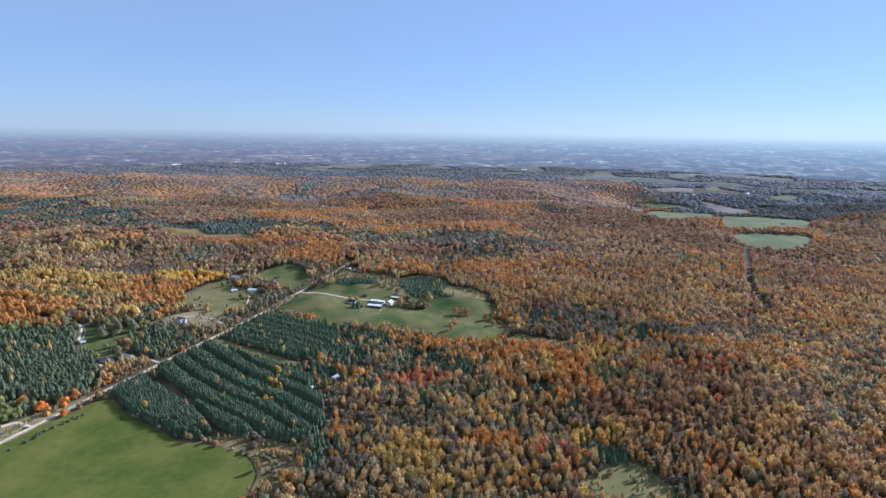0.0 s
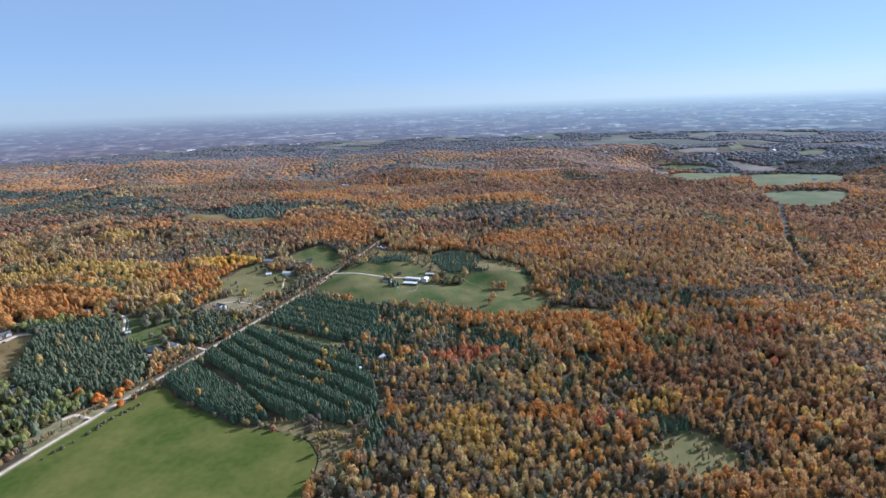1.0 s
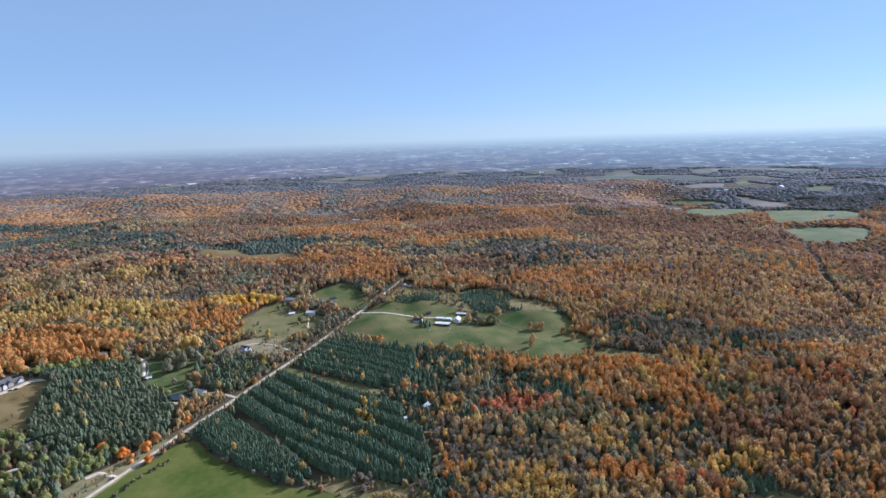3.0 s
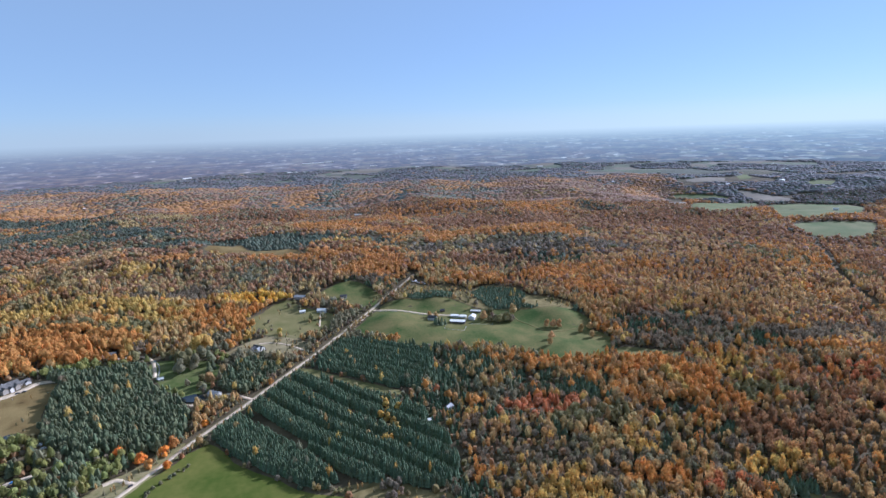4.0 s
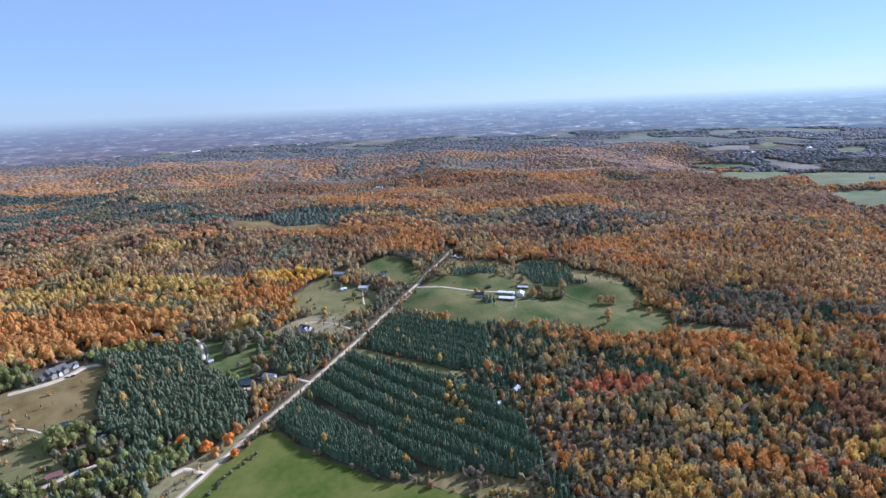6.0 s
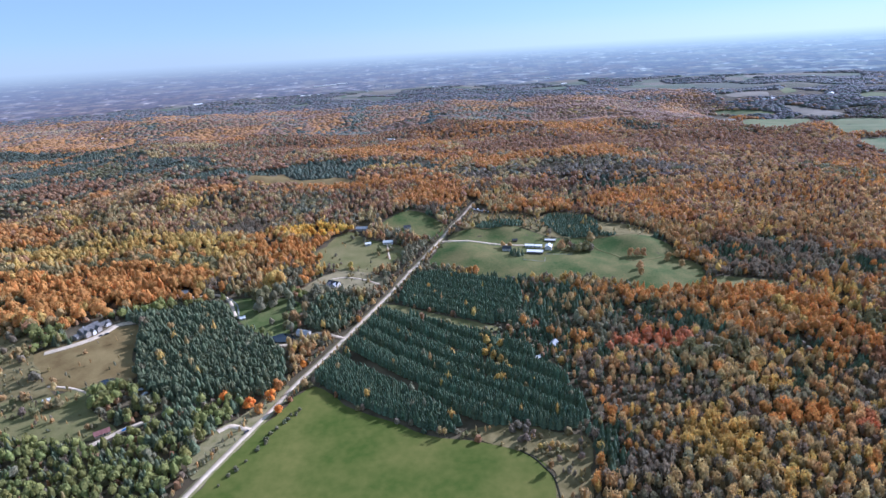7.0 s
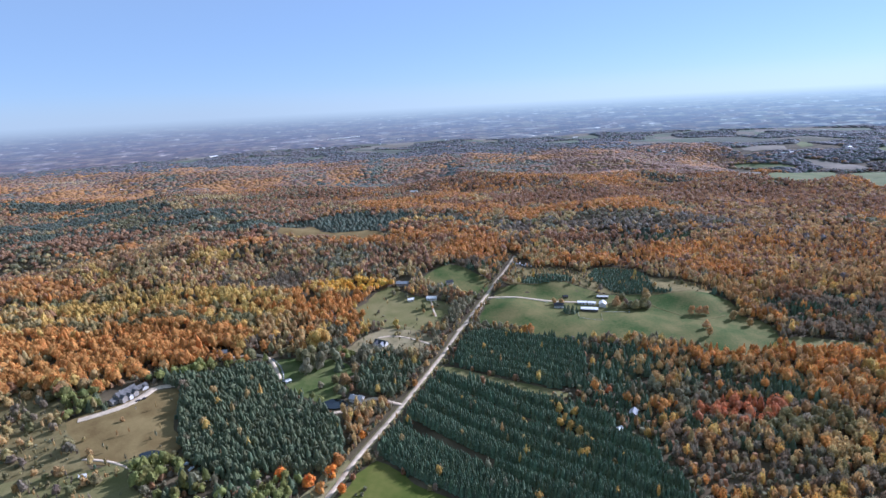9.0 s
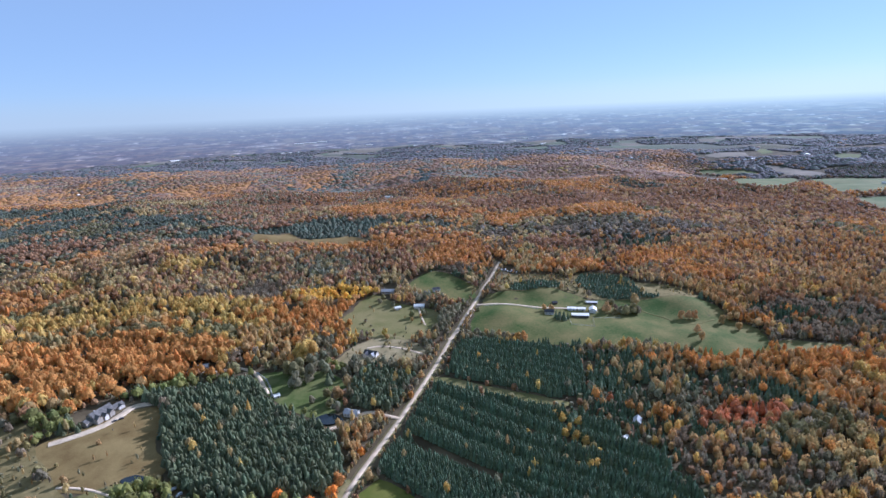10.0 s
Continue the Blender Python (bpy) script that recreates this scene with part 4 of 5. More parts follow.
def mix_at(x, y):
    """How much of each kind grows at a place."""
    w = np.zeros((len(x), len(KINDS)))
    n1, n2, n3, n4 = (np.where(y < 1000, field_noise(x, y, s, k), field_noise(x, y * 0.8, s * 2.1, k + 20)) for k, s in enumerate((70, 110, 45, 180)))
    w[:, K["orange"]] = 0.25 + 1.8 * np.clip(n1 - 0.5, 0, 1)
    w[:, K["rust"]] = 0.4 + 1.8 * np.clip(n2 - 0.45, 0, 1)
    w[:, K["gold"]] = 0.18 + 1.5 * np.clip(n3 - 0.6, 0, 1)
    w[:, K["straw"]] = 0.35 + 1.4 * np.clip(0.5 - n2, 0, 1)
    w[:, K["sage"]] = 0.22 + 1.4 * np.clip(0.42 - n1, 0, 1)
    w[:, K["olive"]] = 0.1 + 1.2 * np.clip(0.36 - n3, 0, 1)
    w[:, K["bare"]] = 0.2 + 1.3 * np.clip(n4 - 0.55, 0, 1)
    w[:, K["tan"]] = 0.35
    w[:, K["red"]] = 0.02 + 0.6 * np.clip(n1 * n2 - 0.5, 0, 1)
    w[:, K["fir"]] = 0.03 + 2.4 * np.clip(0.2 - n4 * n3, 0, 1) * (y < 2900)
    edge_y = np.interp(x, [-900, -766, -687, -641, -605, -546, -496, -440], [660, 675, 690, 728, 752, 762, 776, 790])
    west = 1 / (1 + np.exp(-(y - edge_y) / 12)) / (1 + np.exp((y - 1000) / 70)) / (1 + np.exp((x + 470) / 20))
    w[:, K["orange"]] += 0.55 * west * n4 + 4 * blob(x, y, -740, 790, 110, 70) * np.clip(1.6 * n3, 0, 1.2) + 3 * blob(x, y, -640, 780, 50, 35)
    w[:, K["gold"]] += 1.9 * west * n3
    w[:, K["straw"]] += 1.1 * west * n2
    w[:, K["tan"]] += 0.8 * west * n1
    w[:, K["olive"]] += 1.2 * west * (1 - n4)
    low_west = (y < edge_y) * (x < -430) * (y > 300)
    for k, a in (("moss", 5.0), ("sage", 1.2), ("pine", 2.5), ("straw", 0.5), ("bare", 0.6)):
        w[:, K[k]] += a * low_west
    for k in ("orange", "rust", "gold", "red"):
        w[:, K[k]] *= 1 - 0.85 * low_west
    for k in ("bare", "sage", "fir", "rust"):
        w[:, K[k]] *= 1 - 0.6 * west
    near = (y < 1000) * (x > -430) + 0.0
    for k, a in (("orange", 0.35), ("rust", 0.45)):
        w[:, K[k]] *= 1 - (1 - a) * near
    w[:, K["sage"]] += 0.15 * near
    w[:, K["tan"]] += 0.3 * near
    w[:, K["gold"]] += 0.12 * near
    w[:, K["rust"]] += 0.05 * near
    w[:, K["orange"]] += 0.3 * near * np.clip((x - 40) / 80, 0, 1)
    # mixed woods beside the plantation: straw, sage and bare crowns
    mixed = blob(x, y, -50, 570, 130, 130) + 0.7 * blob(x, y, 60, 480, 120, 90)
    for k, a in (("straw", 0.5), ("gold", 0.4), ("sage", 0.6), ("bare", 0.7), ("olive", 0.4), ("tan", 0.45), ("fir", 0.25)):
        w[:, K[k]] += a * mixed
    n7, n8 = field_noise(x, y, 34, 41), field_noise(x, y, 27, 42)
    front = (y < 800) * (x > -170) + 0.0
    for k, a in (("orange", 3.2 * np.clip(n7 - 0.58, 0, 1)), ("bare", 1.7 * np.clip(0.34 - n7, 0, 1)), ("fir", 2.2 * np.clip(0.24 - n8, 0, 1)), ("red", 1.6 * np.clip(n8 * n7 - 0.5, 0, 1)), ("gold", 2.4 * np.clip(n8 - 0.66, 0, 1)), ("sage", 1.2 * np.clip(0.42 - n8, 0, 1))):
        w[:, K[k]] += a * front
    east = blob(x, y, 260, 560, 170, 160)
    for k, a in (("rust", 0.9), ("tan", 1.1), ("bare", 0.7)):
        w[:, K[k]] += a * east
    # stands are broken up: each kind thins out and thickens within its stand
    patch = {k: np.clip(2.6 * np.where(y < 1050, field_noise(x, y, 26, 70 + i), field_noise(x, y, 64, 70 + i)) - 0.55, 0, 1.5) for i, k in enumerate(KINDS)}
    for k, cx, cy, rx, ry, a in (
            ("red", -28, 624, 32, 16, 10), ("red", 350, 655, 42, 32, 2.5), ("red", 310, 575, 30, 20, 1.5), ("rust", 195, 560, 40, 25, 4),
            ("orange", 100, 685, 95, 55, 2.5), ("gold", 60, 560, 90, 50, 1.0), ("tan", 100, 540, 110, 60, 1.0), ("orange", 150, 600, 60, 40, 3), ("fir", 20, 665, 45, 13, 5), ("fir", -15, 575, 22, 14, 2), ("fir", -70, 600, 25, 16, 2), ("fir", 150, 480, 30, 16, 3), ("orange", -15, 745, 60, 14, 4), ("gold", 205, 700, 26, 20, 6), ("gold", -25, 480, 30, 22, 3),
            ("gold", 20, 440, 60, 22, 1.6), ("straw", -60, 440, 60, 25, 1.2), ("bare", -95, 450, 40, 30, 1.4), ("fir", -112, 470, 12, 40, 4), ("orange", -105, 525, 26, 24, 3), ("gold", -196, 612, 16, 22, 8),
            ("fir", 205, 840, 70, 45, 3.2), ("bare", 205, 835, 70, 45, 4), ("rust", 215, 850, 60, 40, 3), ("sage", 200, 780, 70, 30, 3), ("bare", 130, 790, 60, 40, 2), ("fir", 95, 545, 26, 18, 2.5), ("fir", 35, 645, 40, 16, 2.5),
            ("fir", -130, 640, 45, 45, 1.8), ("fir", -110, 715, 60, 25, 2.4), ("fir", -40, 690, 45, 18, 1.5), ("fir", -140, 560, 22, 30, 2), ("amber", -462, 988, 34, 10, 30), ("orange", -440, 890, 40, 20, 4),
            ("bare", -548, 800, 40, 26, 5), ("olive", -560, 775, 40, 16, 4), ("straw", -500, 800, 36, 26, 4), ("sage", -470, 815, 40, 30, 4), ("tan", -520, 830, 40, 24, 4), ("gold", -600, 790, 40, 20, 3), ("moss", -560, 560, 50, 40, 8), ("moss", -470, 500, 50, 40, 2), ("pine", -480, 520, 50, 40, 6),
            ("fir", -280, 1050, 30, 22, 2.5), ("bare", -280, 1055, 34, 22, 3), ("tan", -300, 1070, 34, 16, 3), ("orange", -387, 1184, 110, 28, 8), ("orange", -270, 1120, 45, 40, 6), ("orange", 5, 1078, 130, 22, 4), ("bare", -70, 1160, 140, 26, 1.6), ("rust", -70, 1170, 140, 26, 2.0), ("fir", -100, 1150, 90, 22, 1), ("orange", 177, 1140, 80, 36, 3), ("orange", 126, 1000, 40, 30, 4), ("fir", -142, 1289, 110, 34, 1.0), ("olive", -142, 1289, 130, 34, 1.2), ("bare", -180, 1270, 130, 45, 2.5), ("fir", -350, 1307, 80, 24, 6), ("orange", 0, 1430, 160, 60, 5), ("bare", 150, 1270, 160, 40, 4), ("sage", 60, 1290, 120, 40, 4), ("straw", -380, 1560, 200, 60, 4), ("rust", -100, 1560, 260, 70, 4), ("orange", -560, 780, 90, 40, 1.5),
            ("fir", -530, 1355, 75, 55, 60), ("fir", -1274, 1422, 110, 40, 6), ("fir", -1105, 1420, 70, 30, 4), ("teal", -965, 1440, 80, 30, 6), ("teal", -943, 1525, 80, 40, 7), ("fir", -1300, 1826, 50, 36, 8), ("teal", -1560, 1990, 200, 70, 8), ("teal", -1420, 1600, 140, 50, 6), ("orange", -1780, 2220, 160, 120, 6), ("orange", -1150, 2310, 150, 90, 7), ("straw", -1080, 1870, 130, 40, 7), ("straw", -1060, 1690, 110, 25, 7), ("straw", -2100, 2700, 200, 90, 6), ("orange", -450, 1570, 130, 70, 8), ("orange", -285, 1530, 70, 50, 6), ("gold", -358, 1300, 50, 14, 12), ("orange", -180, 1330, 50, 40, 6), ("fir", -760, 1330, 80, 34, 16), ("fir", -1330, 1780, 170, 70, 4), ("fir", -1080, 1640, 130, 60, 3), ("olive", -1180, 1500, 170, 50, 3), ("teal", -1250, 1650, 260, 160, 2), ("fir", -900, 1480, 90, 40, 8),
            ("sage", -420, 800, 90, 50, 2), ("bare", -460, 850, 60, 40, 2), ("fir", 900, 2180, 300, 50, 5), ("olive", 1100, 2350, 400, 120, 3), ("fir", 120, 1180, 120, 40, 1.5),
            ("olive", -723, 903, 90, 24, 3), ("gold", -842, 962, 90, 18, 7), ("gold", -686, 956, 60, 17, 7), ("orange", -790, 800, 130, 45, 7), ("bare", -615, 1016, 60, 30, 5), ("orange", -510, 926, 50, 24, 7), ("gold", -591, 1222, 90, 18, 7),
            ("olive", -1254, 1354, 220, 120, 1.5), ("sage", -1230, 1330, 200, 60, 1.5), ("fir", -1254, 1354, 180, 60, 3), ("rust", -1200, 1330, 200, 100, 4), ("olive", -1100, 1250, 150, 30, 2), ("straw", -850, 1080, 120, 30, 4), ("orange", -1000, 1060, 120, 35, 6), ("gold", -770, 1140, 70, 20, 6), ("orange", -720, 1200, 110, 25, 5), ("olive", -930, 1000, 70, 16, 3), ("gold", -900, 1110, 150, 30, 3.5), ("tan", -980, 1180, 200, 50, 3.5), ("orange", -1050, 1230, 150, 30, 3.5), ("olive", -620, 870, 40, 16, 5), ("gold", -600, 905, 40, 14, 6),
            ("fir", 121, 598, 24, 13, 6), ("fir", 137, 564, 26, 12, 5), ("olive", 220, 624, 34, 16, 6), ("bare", -101, 575, 35, 26, 2), ("tan", -101, 575, 35, 26, 2), ("orange", 105, 664, 70, 28, 4), ("tan", 95, 660, 70, 30, 4), ("gold", 120, 655, 60, 20, 2.5), ("orange", 36, 721, 45, 16, 4), ("tan", 30, 712, 45, 16, 3), ("orange", 147, 622, 40, 15, 4), ("rust", 214, 547, 40, 25, 6), ("gold", 155, 500, 40, 13, 6), ("bare", 344, 779, 130, 26, 6), ("fir", 330, 770, 80, 16, 3), ("bare", 30, 640, 50, 14, 4), ("olive", 30, 600, 40, 14, 5), ("straw", 40, 560, 60, 18, 5), ("red", 100, 480, 22, 10, 6), ("sage", 90, 520, 40, 14, 5), ("orange", 60, 500, 40, 14, 6),
            ("fir", -115, 679, 40, 30, 1.2), ("fir", -122, 741, 50, 20, 2.5), ("straw", -100, 700, 40, 30, 2.5), ("tan", -90, 720, 40, 20, 2), ("fir", -148, 798, 30, 10, 4), ("fir", -100, 610, 30, 40, 1), ("sage", -80, 650, 50, 30, 3),
            ("straw", -330, 1010, 70, 40, 2.0), ("sage", -310, 900, 40, 60, 2.5)):
        w[:, K[k]] += a * blob(x, y, cx, cy, rx, ry) * (1 if k in ("fir", "teal", "amber", "red") else patch[k])
    far = np.clip((y - 1300) / 900, 0, 1)
    n5, n6 = field_noise(x, y * 0.6, 170, 31), field_noise(x, y * 0.6, 110, 32)
    w[:, K["rust"]] += 0.5 * far * (0.3 + n4)
    w[:, K["orange"]] += 3.0 * far * np.clip(n5 - 0.55, 0, 1)
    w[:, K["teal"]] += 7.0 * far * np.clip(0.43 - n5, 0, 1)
    w[:, K["straw"]] += 3.0 * far * np.clip(n6 - 0.62, 0, 1)
    w[:, K["spruce"]] += 4.0 * far * np.clip(0.26 - n6, 0, 1)
    w[:, K["tan"]] += 0.15 * far
    w[:, K["tan"]] *= 1 - 0.6 * far
    w[:, K["straw"]] *= 1 - 0.6 * far
    w[:, K["bare"]] += 0.25 * far
    # some dun mixed in with distance, as haze put into leaf colour
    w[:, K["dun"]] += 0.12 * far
    w[:, K["olive"]] += 3.0 * far * np.clip(n2 - 0.5, 0, 1)
    w[:, K["orange"]] += 1.8 * far * np.clip(n1 - 0.45, 0, 1)
    w[:, K["sage"]] += 2.4 * far * np.clip(0.5 - n1, 0, 1)
    w[:, K["gold"]] *= 1 - 0.5 * far
    midwest = (1 / (1 + np.exp((x + 330) / 60))) * (1 / (1 + np.exp(-(y - 1010) / 30)))
    for k, a in (("sage", 0.5), ("straw", 0.5), ("olive", 0.5), ("bare", 0.4), ("rust", 0.7), ("tan", 0.5)):
        w[:, K[k]] += a * midwest * (0.3 + n4)
    hollow = 1 / (1 + np.exp((x + 800) / 70)) / (1 + np.exp((1200 - y) / 30)) / (1 + np.exp((y - 1900) / 80))
    for k, a in (("olive", 0.7 * n4), ("teal", 0.2 * (1 - n1)), ("sage", 0.4 * n2)):
        w[:, K[k]] += a * hollow
    w[:, K["rust"]] *= 1 - 0.2 * hollow
    w[:, K["tan"]] *= 1 - 0.5 * hollow
    eastern = np.clip((x - 120) / 120, 0, 1) * np.clip((y - 820) / 120, 0, 1)
    for k in ("straw", "sage", "gold", "olive"):
        w[:, K[k]] *= 1 - 0.75 * eastern
    w[:, K["rust"]] += 1.2 * eastern * (0.3 + n2)
    w[:, K["tan"]] += 0.9 * eastern
    w[:, K["orange"]] += 3.0 * eastern * np.clip(n1 - 0.55, 0, 1)
    w[:, K["olive"]] += 4.5 * eastern * np.clip(0.42 - n3, 0, 1)
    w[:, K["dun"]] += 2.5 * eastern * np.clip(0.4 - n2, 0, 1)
    w[:, K["gold"]] += 3.0 * eastern * np.clip(n3 - 0.62, 0, 1)
    w[:, K["bare"]] += 0.8 * eastern * np.clip(n4 - 0.6, 0, 1)
    # the farthest woods go over to dun and teal, colours that imitate haze
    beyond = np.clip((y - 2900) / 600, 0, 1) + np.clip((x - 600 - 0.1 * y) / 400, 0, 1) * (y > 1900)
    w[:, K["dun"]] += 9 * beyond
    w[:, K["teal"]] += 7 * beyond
    return w ** np.where(y > 1300, 3.0, np.where((y > 780) & (x < -430), 3.0, 2.7))[:, None]


OPEN_LAND = [rounded(p) for p in (WEST_SCRUB, LOW_MEADOW, SMALL_POND, HAY_FIELD, SCRUB_STRIP, PASTURE_P, SCRUB_HILL, SCRUB_RIGHT, MEADOW_P, UP_GREEN, PILE_CLEAR, LAWN_P, BROWN_P, STRIP_P, HILL_FIELD, CLEARING, GLADE, EAST_GREEN, EAST_FIELD, EAST_LOW, EAST_STRIP, EAST_TAN, EAST_FALLOW, EAST_PALE, EAST_DRY, EAST_FAR, VERGE_P, POND_P)]
PLANT_A = [(-368, 634), (-320, 716), (-261, 684), (-214, 660), (-175, 648), (-148, 600), (-130, 560), (-124, 530), (-126, 505), (-148, 496), (-172, 502), (-204, 508), (-222, 509), (-236, 501), (-266, 509), (-298, 528), (-340, 552), (-372, 582), (-384, 588)]
BREAK = [(-385, 640), (-355, 622), (-335, 605), (-298, 577), (-264, 550), (-243, 527), (-226, 504)]   # an unplanted lane behind the front band
PLANT_B = [(-306, 750), (-278, 822), (-203, 797), (-153, 780), (-158, 712), (-188, 684), (-225, 701), (-261, 718), (-302, 739)]
GROVE_E = [(-633, 712), (-589, 724), (-533, 748), (-491, 690), (-434, 645), (-412, 600), (-418, 562), (-463, 560), (-506, 553), (-555, 585), (-585, 640), (-605, 690)]
GROVE_D = [(-416, 698), (-398, 760), (-345, 738), (-330, 735), (-362, 672), (-380, 676)]
GROVE_C = [(-84, 992), (-60, 1036), (-12, 1023), (8, 999), (1, 935), (21, 919), (-7, 916), (-55, 936), (-68, 960)]
GROVE_F = [(-198, 974), (-184, 1004), (-146, 1009), (-116, 985), (-113, 970), (-157, 964)]
PLANTED = [rounded(p) for p in (GROVE_F, PLANT_A, PLANT_B, GROVE_E, GROVE_D, GROVE_C)]
HOUSE_PLOTS = [(-411, 674, 13), (-384, 990, 16), (-336, 938, 14), (-368, 936, 9), (-308, 988, 12), (-131, 630, 9), (-152, 606, 5), (-552, 512, 16), (-635, 562, 5), (-596, 782, 12), (-664, 688, 26), (-496, 716, 8), (-186, 1062, 20), (-400, 668, 14)]


def in_view(x, y):
    """The wedge of land that the flight looks over."""
    return (y > 330) & (x > -400 - 0.86 * (y - 165)) & (x < 75 + 0.86 * y) & (np.hypot(x - RIM_X, y - RIM_Y) < RIM_R - 40)


def clear_of(x, y, margin=0.0):
    ok = in_view(x, y) & (near_line(rounded(ROAD, False, 4), x, y) > 7.5)
    for p in OPEN_LAND:
        ok &= ~inside(p, x, y)
    for _, pts, width, _ in DRIVES:
        ok &= near_line(pts, x, y) > width / 2 + 3.0
    for hx, hy, hr in HOUSE_PLOTS:
        ok &= np.hypot(x - hx, y - hy) > hr
    return ok


def jittered(x0, x1, y0, y1, gap, seed):
    r = np.random.RandomState(seed)
    x, y = np.meshgrid(np.arange(x0, x1, gap), np.arange(y0, y1, gap))
    x, y = x + (np.arange(len(x)) % 2 * gap / 2)[:, None], y
    return (x + r.uniform(-0.5, 0.5, x.shape) * gap).ravel(), (y + r.uniform(-0.5, 0.5, y.shape) * gap).ravel()


def bigness(x, y):
    """Older, broader trees grow on the western slope and by the low drive."""
    return 1 + 0.4 / (1 + np.exp((x + 500) / 25)) / (1 + np.exp((620 - y) / 40)) / (1 + np.exp((y - 1050) / 60)) + 0.55 * blob(x, y, -556, 552, 40, 30)


def grow(name, x, y, kind, shapes, label, category, seed, scale=1.0, smooth=False, sizes=None, leaves=LEAF_STUFF, vary=0.2, tall=1.0):
    """Many trees joined into one mesh, each a turned and scaled shape in its kind's colour."""
    r = np.random.RandomState(seed)
    n = len(x)
    z = ground_z(x, y)
    size = r.uniform(0.6, 1.3, n) * (0.72 + 0.56 * field_noise(x, y, 55, 8)) * bigness(x, y) if sizes is None else sizes
    rad, hgt = RADIUS[kind] * size * scale * r.uniform(0.85, 1.15, n), HEIGHT[kind] * tall * (0.45 + 0.55 * size) * r.uniform(0.85, 1.1, n)
    tint = TINT[kind] * r.uniform(1 - vary, 1 + vary, (n, 1)) * (1 + r.normal(size=(n, 1)) * (0.02, 0.07, 0.1))
    turn = r.uniform(0, 2 * math.pi, n)
    which = r.randint(0, len(shapes), n)
    vs, fs, cs, base = [], [], [], 0
    for s, (v, f) in enumerate(shapes):
        m = np.nonzero(which == s)[0]
        if not len(m):
            continue
        co, si = np.cos(turn[m])[:, None], np.sin(turn[m])[:, None]
        px = (v[None, :, 0] * co - v[None, :, 1] * si) * rad[m, None] + x[m, None]
        py = (v[None, :, 0] * si + v[None, :, 1] * co) * rad[m, None] + y[m, None]
        pz = v[None, :, 2] * hgt[m, None] + z[m, None]
        vs.append(np.stack([px, py, pz], -1).reshape(-1, 3))
        fs.append((f[None] + (np.arange(len(m)) * len(v))[:, None, None]).reshape(-1, 3) + base)
        cs.append(np.repeat(tint[m], len(v), 0))
        base += len(m) * len(v)
    me = big_mesh(name, np.concatenate(vs), np.concatenate(fs), leaves, np.concatenate(cs), smooth)
    return tagged(new(name, me), label, category, kind="stuff")


BROAD_NEAR, BROAD_MID, BROAD_FAR, FIR_NEAR = ([f(s) for s in range(7)] for f in (broad_near, broad_mid, broad_far, fir_near))
BROAD_NEAR = [join([s, STEM]) for s in BROAD_NEAR]
TWIGGY = [twiggy(s) for s in range(4)]
FIR_SET = np.array([K["fir"], K["pine"], K["spruce"]])

